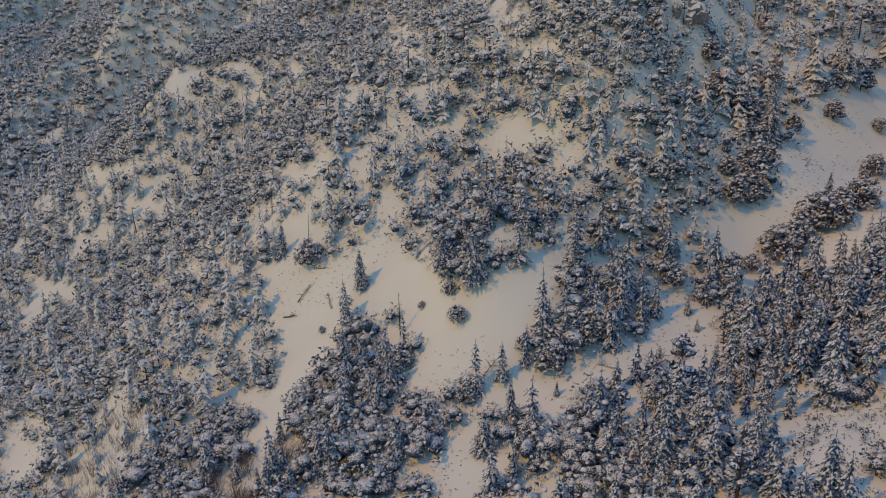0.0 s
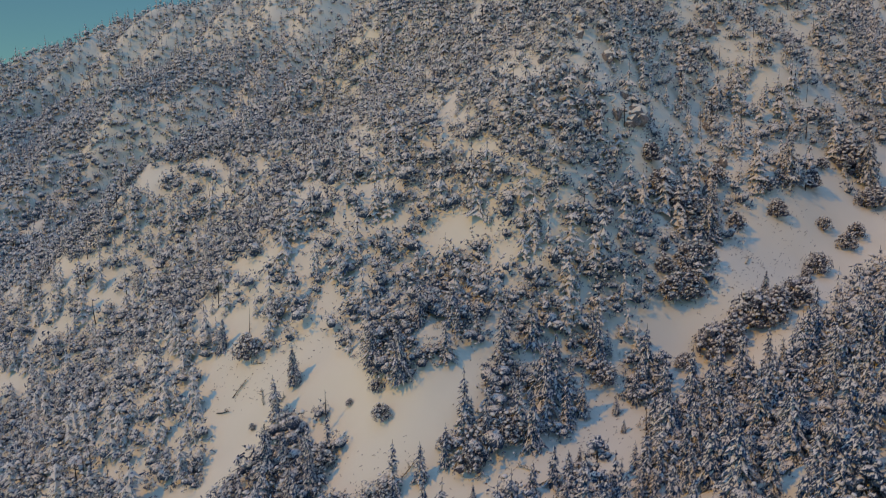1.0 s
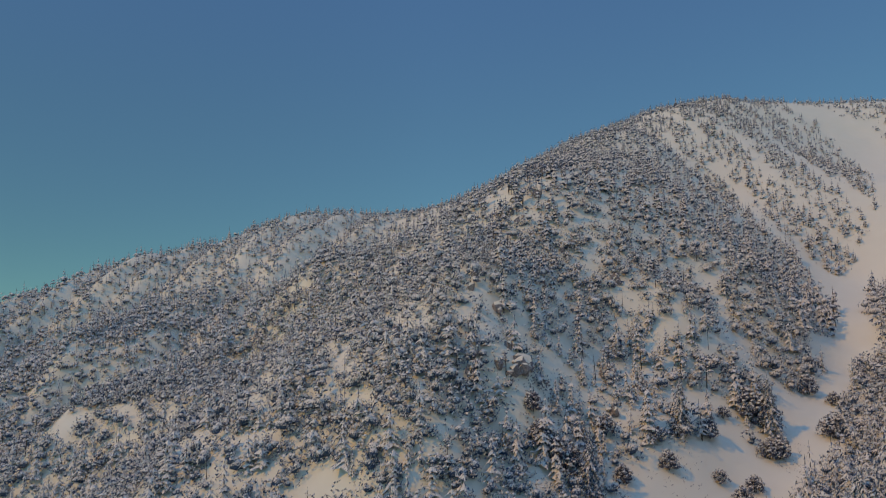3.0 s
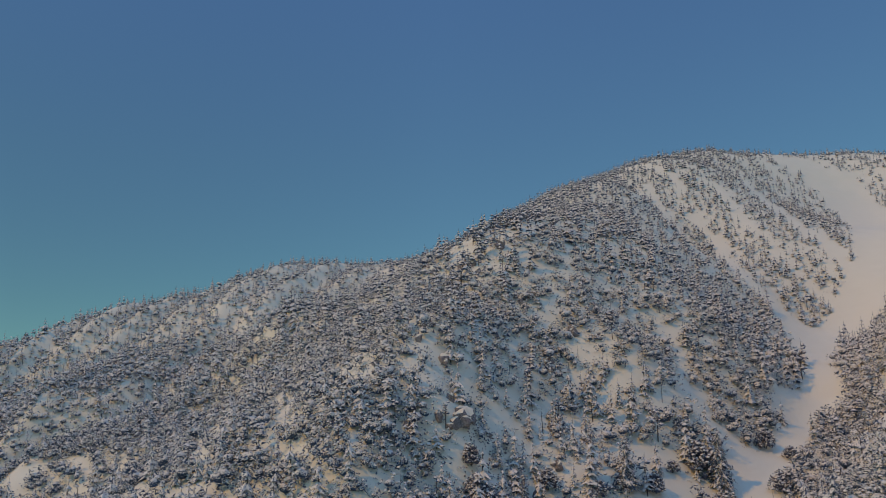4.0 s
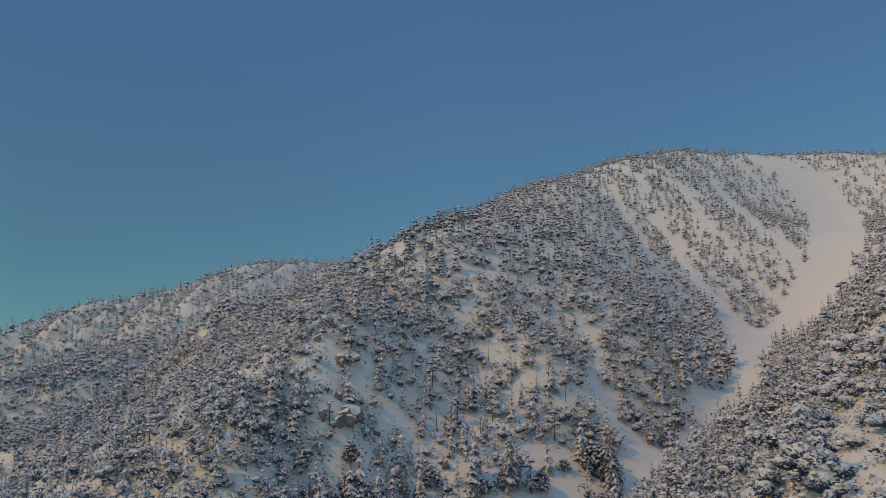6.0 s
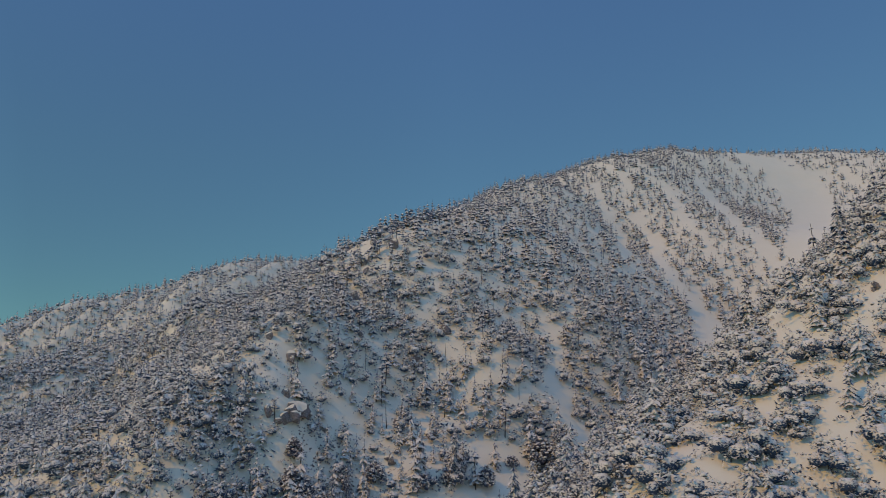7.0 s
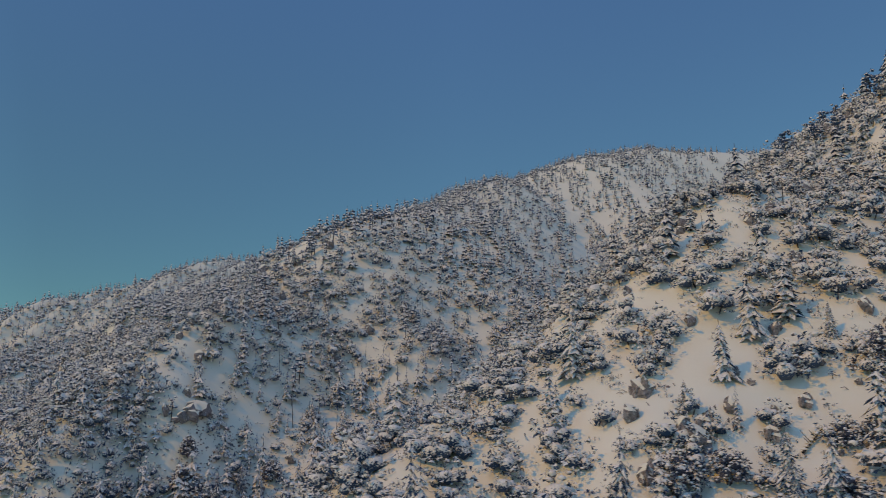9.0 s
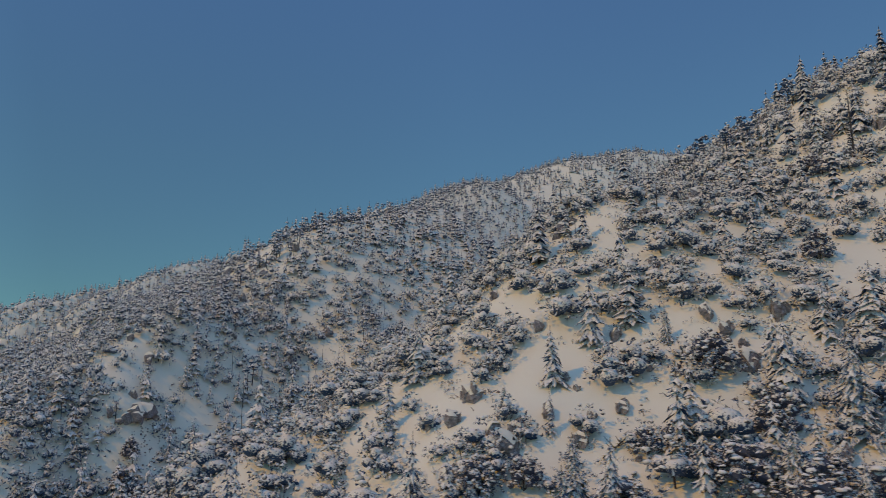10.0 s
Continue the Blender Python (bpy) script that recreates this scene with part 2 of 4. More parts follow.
def fir_shapes(seed, h, level):
    """A conical fir with drooping snow-laden whorls."""
    rng = np.random.default_rng(seed)
    trunk, crown, snow = Shape(), Shape(), Shape()
    lean = rng.normal(0, 0.02, 2) * h
    tube(trunk, [(0, 0, -0.8), (lean[0] * 0.4, lean[1] * 0.4, h * 0.45), (lean[0], lean[1], h)], (h * 0.020, h * 0.013, h * 0.003), (6, 4, 3, 3)[level])
    whorls, per, tips = ((18, 8, 8), (10, 5, 6), (7, 3, 5), (5, 2, 4))[level]
    spread = h * rng.uniform(0.19, 0.28)
    bare = rng.uniform(0.03, 0.13)
    for i in range(whorls):
        s = (i + rng.uniform(0, 0.6)) / whorls
        z = h * (bare + (0.97 - bare) * s)
        r0 = spread * (1 - s) ** rng.uniform(0.6, 0.95) * rng.uniform(0.7, 1.15) + 0.022 * h
        centre = np.array([lean[0] * s, lean[1] * s, z])
        skirt(crown, rng, centre + np.append(rng.normal(0, 0.05, 2) * r0, 0), r0 * (0.85, 0.95, 1.05, 1.1)[level], r0 * rng.uniform(0.45, 0.75) + 0.02 * h, tips)
        a0 = rng.uniform(0, 6.28)
        for k in range(per):
            if rng.uniform() < 0.16:
                continue
            a = a0 + 6.28 * k / per + rng.normal(0, 0.3)
            r = r0 * rng.uniform(0.6, 1.25)
            out_, side = np.array([math.cos(a), math.sin(a), 0]), np.array([-math.sin(a), math.cos(a), 0])
            drop = r * rng.uniform(0.3, 0.8)
            w = r * rng.uniform(0.10, 0.19) * (1, 1.25, 1.8, 2.6)[level]
            deep = h * 0.030 * (1.4 - s)
            p0 = centre + (0, 0, 0.08 * r)
            m = centre + out_ * r * 0.55 - (0, 0, drop * 0.30)
            tip = centre + out_ * r - (0, 0, drop)
            l_, r_ = m + side * w - (0, 0, deep * 0.7), m - side * w - (0, 0, deep * 0.7)
            low = m - (0, 0, deep * 1.6) + out_ * r * 0.15
            if level < 2:
                crown.add([p0, l_, tip, r_, low], [(0, 1, 2), (2, 3, 0), (0, 4, 1), (4, 2, 1)])
            if level < 1:
                spray(crown, rng, m - (0, 0, deep * 0.5), r * 0.55, 6, r * 0.10 + 0.07)
            if rng.uniform() < (0.34, 0.36, 0.7, 0.7)[level]:
                q, up = rng.uniform(0.25, 0.55), np.array([0, 0, 0.05 + 0.010 * h])
                f = rng.uniform(0.1, 0.45)
                snow.add([p0 + up * 0.4 + out_ * r * f, m + side * w * q - (0, 0, deep * 0.3), tip + up * 0.2 - out_ * r * 0.15, m - side * w * q - (0, 0, deep * 0.3), m + up],
                         [(0, 1, 4), (1, 2, 4), (2, 3, 4), (3, 0, 4)] if level < 1 else [(0, 1, 2), (2, 3, 0)])
    return trunk, crown, snow


def dome(k, count, rng, h, wide, lobes, swing):
    """The k-th of count places spread over an uneven crown, and the way out from its axis."""
    up = ((k + rng.uniform(0, 1)) / count) ** 1.05
    a = 2.39996 * k + rng.normal(0, 0.35)
    ring = math.sqrt(max(0.0, 1 - up ** 2.1)) * (1 + 0.24 * math.sin(lobes * a + swing + 3 * up))
    out_ = np.array([math.cos(a), math.sin(a), 0])
    return out_ * wide * ring + (0, 0, h * (0.10 + 0.80 * up) * (1 + 0.10 * math.sin(2 * a + swing))), out_, up


def oak_shapes(seed, h, level):
    """A rounded evergreen oak: leafy masses grown together down to the ground, ragged at the rim, with puffs of snow."""
    rng = np.random.default_rng(seed)
    trunk, crown, snow = Shape(), Shape(), Shape()
    wide = h * rng.uniform(0.44, 0.62)
    lobes, swing = rng.integers(2, 5), rng.uniform(0, 6.28)
    for k in range((4, 1, 0, 0)[level]):
        a = 1.6 * k + swing
        tube(trunk, [(0, 0, -0.6), (math.cos(a) * wide * 0.2, math.sin(a) * wide * 0.2, h * 0.2), (math.cos(a) * wide * 0.5, math.sin(a) * wide * 0.5, h * 0.6)], (h * 0.024, h * 0.018, h * 0.006), (4, 3, 3, 3)[level])
    if level == 0:
        for k in range(16):
            c, out_, up = dome(k, 16, rng, h, wide, lobes, swing)
            lump(crown, rng, c * (0.6, 0.6, 0.9), h * rng.uniform(0.115, 0.18), rng.uniform(0.75, 1.0), True)
    # the close inner part of the crown, leafed over
    core = Shape()
    for k in range((0, 4, 2, 1)[level]):
        a = 2.2 * k + swing
        at = np.array([math.cos(a), math.sin(a), 0]) * wide * (0, 0.42, 0.32, 0)[level] * (k > 0) + (0, 0, h * rng.uniform(0.22, 0.50) + 0.15 * h * (k == 0))
        lump(core, rng, at, wide * rng.uniform(0.8, 1.1) * (0, 0.42, 0.42, 0.52)[level], 0.85, True)
    count = (110, 30, 14, 6)[level]
    for k in range(count):
        c, out_, up = dome(k, count, rng, h, wide, lobes, swing)
        s = h * rng.uniform(0.045, 0.08) * (1.05, 1.5, 2.05, 3.0)[level]
        spray(crown, rng, c * (0.92, 0.92, 1.0) * (1 if level == 0 or k % 3 else 0.7), s * 1.3, (7, 6, 5, 4)[level], s * 0.75)
    count = (48, 11, 8, 0)[level]
    for k in range(count):
        c, out_, up = dome(k, count, rng, h, wide, lobes, swing)
        s = h * rng.uniform(0.034, 0.074) * (1.0, 0.98, 1.35, 1)[level] * (0.75 + 0.5 * up)
        lump(snow, rng, c * (0.97, 0.97, 1.0) + (0, 0, 0.3 * s), s, 0.72, level < 2)
    return trunk, crown, snow, core


def shrub_shapes(seed, h, level):
    """A low dense shrub, half buried."""
    rng = np.random.default_rng(seed)
    trunk, crown, snow = Shape(), Shape(), Shape()
    if level < 2:
        tube(trunk, [(0, 0, -0.3), (0, 0, h * 0.5)], (h * 0.04, h * 0.02), 3)
    for k in range(5 if level == 0 else 0):
        a = 2.4 * k + rng.uniform(0, 1)
        lump(crown, rng, np.array([math.cos(a), math.sin(a), 0]) * h * 0.38 * (k > 0) + (0, 0, h * 0.28), h * rng.uniform(0.3, 0.45), 0.8, True)
    for k in range((26, 6, 4, 2)[level]):
        a, q = rng.uniform(0, 6.28), rng.uniform(0.0, 1.0) ** 0.6
        c = np.array([math.cos(a), math.sin(a) * 0.8, 0]) * h * 0.85 * q + (0, 0, h * (0.12 + 0.55 * (1 - q * q) * rng.uniform(0.5, 1.1)))
        s = h * rng.uniform(0.12, 0.2)
        spray(crown, rng, c, s * 1.3, (7, 5, 4, 4)[level], s * (0.75, 1.0, 1.3, 1.9)[level])
        if level == 0 and k % 2:
            lump(snow, rng, c + (0, 0, s * 0.45), s * rng.uniform(0.45, 0.95), 0.65, True)
    return trunk, crown, snow


def pine_shapes(seed, h, level):
    """An open-crowned pine with flat layered tufts on a bare lower trunk."""
    rng = np.random.default_rng(seed)
    trunk, crown, snow = Shape(), Shape(), Shape()
    bend = rng.normal(0, 0.03, 2) * h
    tube(trunk, [(0, 0, -0.8), (bend[0], bend[1], h * 0.5), (bend[0] * 1.2, bend[1] * 1.2, h * 0.95)], (h * 0.026, h * 0.018, h * 0.006), (6, 4, 3, 3)[level])
    for i in range((22, 13, 7, 5)[level]):
        s = rng.uniform(0.32, 1.0)
        a, r = rng.uniform(0, 6.28), h * 0.26 * (1.15 - 0.6 * s) * rng.uniform(0.3, 1.0)
        c = np.array([bend[0] + math.cos(a) * r, bend[1] + math.sin(a) * r, h * s])
        if level < 2:
            tube(trunk, [(bend[0], bend[1], h * s - r * 0.25), c], (h * 0.008, h * 0.003), 3)
        size = h * rng.uniform(0.06, 0.10) * (1, 1.15, 1.5, 1.8)[level]
        lump(crown, rng, c, size * 0.9, 0.7, level < 2)
        spray(crown, rng, c, size * 1.3, (18, 8, 4, 2)[level], size * (0.36, 0.45, 0.6, 0.8)[level])
        if rng.uniform() < 0.7:
            cap(snow, rng, c + (0, 0, size * 0.35), size * rng.uniform(0.4, 0.7), (0, 0, 0))
    return trunk, crown, snow


def snag_shapes(seed, h, level):
    """A dead standing trunk with broken limbs and a little snow."""
    rng = np.random.default_rng(seed)
    trunk, snow = Shape(), Shape()
    bend = rng.normal(0, 0.03, 2) * h
    tube(trunk, [(0, 0, -0.8), (bend[0], bend[1], h * 0.5), (bend[0] * 1.5, bend[1] * 1.5, h)], (h * 0.018, h * 0.012, h * 0.003), (5, 4, 3, 3)[level])
    for i in range((26, 12, 5, 2)[level]):
        s, a = rng.uniform(0.15, 0.95), rng.uniform(0, 6.28)
        r = h * 0.16 * (1.1 - s) * rng.uniform(0.4, 1.2)
        p = np.array([bend[0] * s * 1.5, bend[1] * s * 1.5, h * s])
        q = p + (math.cos(a) * r, math.sin(a) * r, rng.uniform(-0.35, 0.1) * r)
        tube(trunk, [p, q], (h * 0.006, h * 0.002), 3)
        if rng.uniform() < 0.45:
            puff(snow, rng, (p + q) / 2 + (0, 0, 0.06), 0.10 * r + 0.06, 0.5)
    return trunk, Shape(), snow


def brush_shapes(seed, h, level):
    """A leafless grey-brown shrub: many thin rising twigs."""
    rng = np.random.default_rng(seed)
    trunk = Shape()
    for i in range((34, 16, 9, 6)[level]):
        a, r = rng.uniform(0, 6.28), h * rng.uniform(0.05, 0.62)
        p = np.array([math.cos(a) * r, math.sin(a) * r, h * rng.uniform(0.5, 1.0)])
        mid = p * (0.55, 0.55, 0.5) + np.append(rng.normal(0, 0.04, 2) * h, 0)
        tube(trunk, [(0.25 * p[0], 0.25 * p[1], -0.2), mid, p], (h * 0.008, h * 0.006, h * 0.002), 3)
        for k in range((6, 3, 0, 0)[level]):
            q = mid + (p - mid) * rng.uniform(0, 0.9)
            tube(trunk, [q, q + rng.normal(0, 0.11, 3) * h + (0, 0, 0.10 * h)], (h * 0.0045, h * 0.002), 3)
    return trunk, Shape(), Shape()


KINDS = {
    "fir": (fir_shapes, NEEDLES, "conical dark green fir laden with fresh snow", "tree"),
    "oak": (oak_shapes, OAK, "rounded evergreen oak with clumps of snow on its crown", "tree"),
    "pine": (pine_shapes, NEEDLES, "open-crowned pine with snow on its layered tufts", "tree"),
    "dead_tree": (snag_shapes, BARK, "bare dead trunk with broken limbs standing in snow", "dead tree"),
    "shrub": (shrub_shapes, OAK, "low dense evergreen shrub half buried in snow", "shrub"),
    "bare_shrub": (brush_shapes, TWIG, "leafless grey-brown shrub standing in the snow", "shrub"),
}
BASE_HEIGHT = {"fir": 9.0, "oak": 4.5, "pine": 8.0, "dead_tree": 7.0, "shrub": 1.2, "bare_shrub": 2.2}

# ---- the lie of the land: crests and gullies, as x, y, height ----
MAIN_SPUR = [(-2, 136, 27), (10, 140, 43), (20, 160, 47), (31, 200, 89), (48, 231, 109), (66, 268, 129), (78, 285, 146), (90, 302, 161), (108, 326, 172), (127, 350, 182), (155, 398, 199), (190, 450, 222), (225, 512, 235), (258, 572, 286), (290, 625, 307), (320, 670, 330), (400, 740, 352), (520, 800, 366)]
OUTCROP = [(44, 170, 76), (66, 193, 87), (70, 203, 86), (62, 222, 115), (60, 178, 67)]
LEFT_RIDGE = [(-420, 330, 30), (-330, 400, 71), (-250, 460, 111), (-210, 490, 130), (-178, 519, 154), (-138, 546, 168), (-110, 560, 176), (-90, 585, 193), (-60, 602, 202), (-29, 646, 196), (40, 690, 191), (150, 740, 226)]
LEFT_FACE = [(-217, 435, 84), (-190, 458, 93), (-177, 407, 81), (-122, 483, 132), (-68, 498, 163), (-129, 393, 88), (27, 349, 119), (-9, 310, 124), (-81, 325, 63), (-105, 483, 137), (-25, 280, 78), (-63, 239, 45), (-24, 183, 52), (-47, 168, 25), (-84, 266, 66), (-139, 392, 91), (-40, 260, 78)]
LEFT_GULLY = [(-20, 470, 113), (-70, 420, 98), (-118, 372, 42), (-155, 335, 34), (-190, 280, 6), (-160, 220, -11), (-100, 215, 9), (-56, 157, 13), (-38, 138, 9), (-90, 130, -22), (-200, 150, -40)]
CHUTE = [(-30, 106, 1), (-8, 110, 10), (14, 116, 20), (46, 127, 26), (70, 143, 32), (88, 156, 43), (109, 175, 44), (119, 190, 52), (138, 206, 58), (164, 240, 73), (190, 266, 81), (206, 287, 89), (235, 335, 109), (268, 386, 128), (360, 545, 225), (430, 622, 262)]
RIB = [(106, 237, 93), (130, 247, 107), (148, 249, 91), (141, 260, 101), (115, 294, 148), (141, 301, 139), (150, 317, 149), (201, 375, 159), (251, 427, 166), (221, 455, 186), (272, 471, 204), (264, 541, 260), (371, 562, 230), (450, 665, 293), (183, 286, 109), (168, 267, 100), (91, 230, 98)]
SIDE_GULLY = [(82, 160, 47), (76, 191, 71), (84, 190, 63), (101, 194, 64), (112, 199, 66), (94, 225, 88)]
RIGHT_SPUR = [(37, 68, 26), (48, 100, 26), (64, 108, 31), (82, 110, 43), (104, 114, 53), (132, 112, 73), (150, 112, 87), (172, 110, 103), (184, 113, 115), (195, 115, 126), (204, 112, 128), (214, 122, 136), (222, 112, 141), (225, 100, 136), (240, 130, 150), (290, 145, 181), (360, 165, 217), (470, 200, 260)]
RIGHT_FACE = [(135, 63, 79), (141, 91, 81), (144, 54, 71), (155, 52, 78), (168, 47, 76), (161, 60, 85), (165, 66, 91), (174, 81, 107), (176, 89, 113), (182, 64, 93), (205, 97, 119), (200, 50, 87), (240, 70, 117)]
BEHIND = [(100, 62, 45), (75, 80, 37), (0, 55, -8), (60, 15, 10), (130, 0, 45), (180, 0, 60), (260, 0, 95), (0, -80, -35), (160, -80, 30), (320, -80, 80), (-120, 40, -50), (250, 260, 132), (330, 330, 162), (420, 420, 217), (560, 560, 285), (300, 220, 151)]
FAR_SIDE = [(-420, 560, -20), (-300, 590, 48), (-190, 650, 92), (-90, 720, 141), (20, 800, 163), (140, 850, 189), (300, 850, 254), (480, 930, 309), (700, 900, 322), (-600, 300, -60), (-420, 120, -90), (700, 300, 260)]
NODES = np.array(MAIN_SPUR + OUTCROP + LEFT_RIDGE + LEFT_FACE + LEFT_GULLY + CHUTE + RIB + SIDE_GULLY + RIGHT_SPUR + RIGHT_FACE + BEHIND + FAR_SIDE, float)


def spline_surface(nodes, loose):
    """A smooth thin sheet bent over the crests and gullies."""
    p, z = nodes[:, :2] / 100, nodes[:, 2]
    d2 = ((p[:, None] - p[None]) ** 2).sum(-1)
    k = 0.5 * d2 * np.log(d2 + 1e-9) + np.eye(len(p)) * loose
    q = np.c_[np.ones(len(p)), p]
    a = np.block([[k, q], [q.T, np.zeros((3, 3))]])
    w = np.linalg.solve(a, np.r_[z, 0, 0, 0])

    def height(x, y):
        shape = np.shape(x)
        g = np.stack([np.ravel(x), np.ravel(y)], 1) / 100
        res = np.zeros(len(g))
        for i in range(0, len(g), 20000):
            s = g[i:i + 20000]
            r2 = ((s[:, None] - p[None]) ** 2).sum(-1)
            res[i:i + 20000] = (0.5 * r2 * np.log(r2 + 1e-9)) @ w[:-3] + w[-3] + s @ w[-2:]
        return res.reshape(shape)
    return height


SHEET = spline_surface(NODES, 0.004)


NOISE_TABLES = {}


def noise_table(seed):
    if seed not in NOISE_TABLES:
        NOISE_TABLES[seed] = np.random.default_rng(seed).uniform(-1, 1, (256, 256))
    return NOISE_TABLES[seed]


def wave_noise(x, y, size, seed, octaves=4):
    """Soft value noise between -1 and 1, on a lattice of that many metres."""
    total, amp, norm = np.zeros(np.shape(x)), 1.0, 0.0
    for o in range(octaves):
        table = noise_table(seed + o)
        u, v = np.asarray(x) / size + 91.3 * o, np.asarray(y) / size + 37.7 * o
        i, j = np.floor(u).astype(int), np.floor(v).astype(int)
        f, g = u - i, v - j
        f, g = f * f * (3 - 2 * f), g * g * (3 - 2 * g)
        a, b, c, d = table[i % 256, j % 256], table[(i + 1) % 256, j % 256], table[i % 256, (j + 1) % 256], table[(i + 1) % 256, (j + 1) % 256]
        total += amp * ((a * (1 - f) + b * f) * (1 - g) + (c * (1 - f) + d * f) * g)
        norm += amp
        amp, size = amp * 0.5, size * 0.47
    return total / norm


def along(line, x, y):
    """Distance in plan from a chain of points, and how far along it (0 to 1)."""
    best, where = np.full(np.shape(x), 1e9), np.zeros(np.shape(x))
    n = len(line) - 1
    for i in range(n):
        ax, ay = line[i][:2]
        bx, by = line[i + 1][:2]
        dx, dy = bx - ax, by - ay
        t = np.clip(((x - ax) * dx + (y - ay) * dy) / (dx * dx + dy * dy), 0, 1)
        d = np.hypot(x - ax - t * dx, y - ay - t * dy)
        where = np.where(d < best, (i + t) / n, where)
        best = np.minimum(best, d)
    return best, where


def land(x, y):
    x, y = np.asarray(x, float), np.asarray(y, float)
    h = SHEET(x, y)
    open_, _ = along(CHUTE, x, y)
    rough = np.clip((open_ - 8) / 18, 0.15, 1.0)
    h = h + rough * (2.0 * wave_noise(x, y, 34, 5) + 1.4 * wave_noise(x, y, 11, 15, 3)) + 0.22 * wave_noise(x, y, 3.2, 25, 2)
    ribs = np.clip((x - 30 - 0.1 * (y - 300)) / -70, 0, 1) * np.clip((y - 230) / 120, 0, 1) * np.clip((640 - y) / 80, 0, 1)
    u = x * 0.93 - y * 0.37 + 16 * wave_noise(x, y, 90, 45, 2)
    h = h + ribs * 3.9 * np.sin(u / 4.7)
    far = np.clip((np.hypot(x - 80, y - 330) - 800) / 900, 0, 1)
    return h * (1 - far) ** 2 - 60 * far


def axis(stops):
    res = [stops[0][0]]
    for (a, _), (b, step) in zip(stops, stops[1:]):
        n = max(1, round((b - a) / step))
        res += list(a + (b - a) * (np.arange(n) + 1) / n)
    return np.array(res)


GX = axis([(-4200, 0), (-1400, 350), (-520, 40), (-240, 5), (-70, 3), (215, 2.0), (290, 3), (560, 6), (1500, 45), (4200, 340)])
GY = axis([(-4200, 0), (-900, 330), (-90, 45), (20, 6), (200, 2.0), (330, 2.8), (560, 4), (860, 6), (1700, 45), (4400, 340)])
XX, YY = np.meshgrid(GX, GY, indexing="ij")
ZZ = land(XX, YY)


def ground(x, y):
    """Height of the built ground, between its grid points."""
    x, y = np.asarray(x, float), np.asarray(y, float)
    i = np.clip(np.searchsorted(GX, x) - 1, 0, len(GX) - 2)
    j = np.clip(np.searchsorted(GY, y) - 1, 0, len(GY) - 2)
    f, g = (x - GX[i]) / (GX[i + 1] - GX[i]), (y - GY[j]) / (GY[j + 1] - GY[j])
    return (ZZ[i, j] * (1 - f) + ZZ[i + 1, j] * f) * (1 - g) + (ZZ[i, j + 1] * (1 - f) + ZZ[i + 1, j + 1] * f) * g


gi, gj = np.meshgrid(np.arange(len(GX) - 1), np.arange(len(GY) - 1), indexing="ij")
c0 = (gi * len(GY) + gj).ravel()
c1, c2, c3 = c0 + len(GY), c0 + len(GY) + 1, c0 + 1
ground_tris = np.concatenate([np.stack([c0, c1, c2], 1), np.stack([c0, c2, c3], 1)])
ground_ob = new("ground", mesh_of("ground", np.stack([XX, YY, ZZ], -1).reshape(-1, 3), ground_tris, [SNOW], smooth=True))
tagged(ground_ob, "snow-covered mountainside with spurs, gullies and an open chute", "ground", kind="structure")

# ---- where the woods stand ----
def capsule(line, x, y, soft=3.0):
    """1 inside a chain of (x, y, half width), falling to 0 past its rim."""
    d, s = along(line, x, y)
    n = len(line) - 1
    width = np.interp(s * n, np.arange(n + 1), [p[2] for p in line])
    return np.clip((width - d) / soft + 0.5, 0, 1)


def inside(poly, x, y):
    """1 inside a closed outline in plan."""
    res = np.zeros(np.shape(x), bool)
    for (ax, ay), (bx, by) in zip(poly, poly[1:] + poly[:1]):
        cross = (ay > y) != (by > y)
        res ^= cross & (x < (bx - ax) * (y - ay) / (by - ay + 1e-9) + ax)
    return res.astype(float)


# open snow: outlines in plan
LOWER_FIELD = [(-34, 165), (-28, 163), (-20, 156), (-14, 155), (-12, 159), (-7, 154), (-4, 146), (0, 141), (4, 136), (8, 132), (13, 131), (19, 135), (27, 138), (29, 137), (26, 132), (27, 129), (21, 126), (18, 123), (15, 124), (15, 121), (20, 120), (17, 119), (11, 119), (7, 120), (4, 118), (1, 119), (-4, 122), (-2, 122), (-2, 128), (-4, 134), (-7, 139), (-13, 141), (-19, 144), (-18, 135), (-20, 135), (-22, 131), (-26, 132), (-26, 124), (-30, 123), (-30, 115), (-33, 118), (-37, 128), (-35, 130), (-32, 135), (-31, 142), (-33, 148), (-39, 164)]
LOWER_WASH = [(-2, 101), (0, 106), (1, 110), (6, 113), (10, 109), (12, 106), (12, 104), (9, 101), (7, 98)]
WASH = [(7, 115), (12, 115), (17, 116), (21, 118), (29, 120), (37, 121), (41, 125), (46, 129), (52, 127), (54, 121), (48, 115), (47, 106), (43, 107), (38, 115), (31, 111), (25, 109), (21, 105), (19, 108), (16, 109), (11, 111)]
MIDDLE_FIELD = [(41, 138), (48, 136), (51, 132), (57, 130), (65, 136), (63, 130), (53, 124), (47, 128), (40, 124), (44, 130), (39, 132)]
SPUR_FOOT = [(69, 143), (74, 144), (80, 143), (87, 145), (83, 149), (93, 157), (109, 169), (97, 149), (89, 141), (80, 138), (76, 127), (73, 139)]
UPPER_FIELD = [(84, 180), (87, 178), (91, 177), (87, 172), (77, 165), (78, 159), (75, 155), (60, 153), (60, 149), (58, 141), (69, 145), (72, 151), (79, 154), (87, 157), (96, 163), (109, 178), (117, 184), (134, 216), (128, 214), (124, 204), (112, 195), (107, 195), (100, 190)]
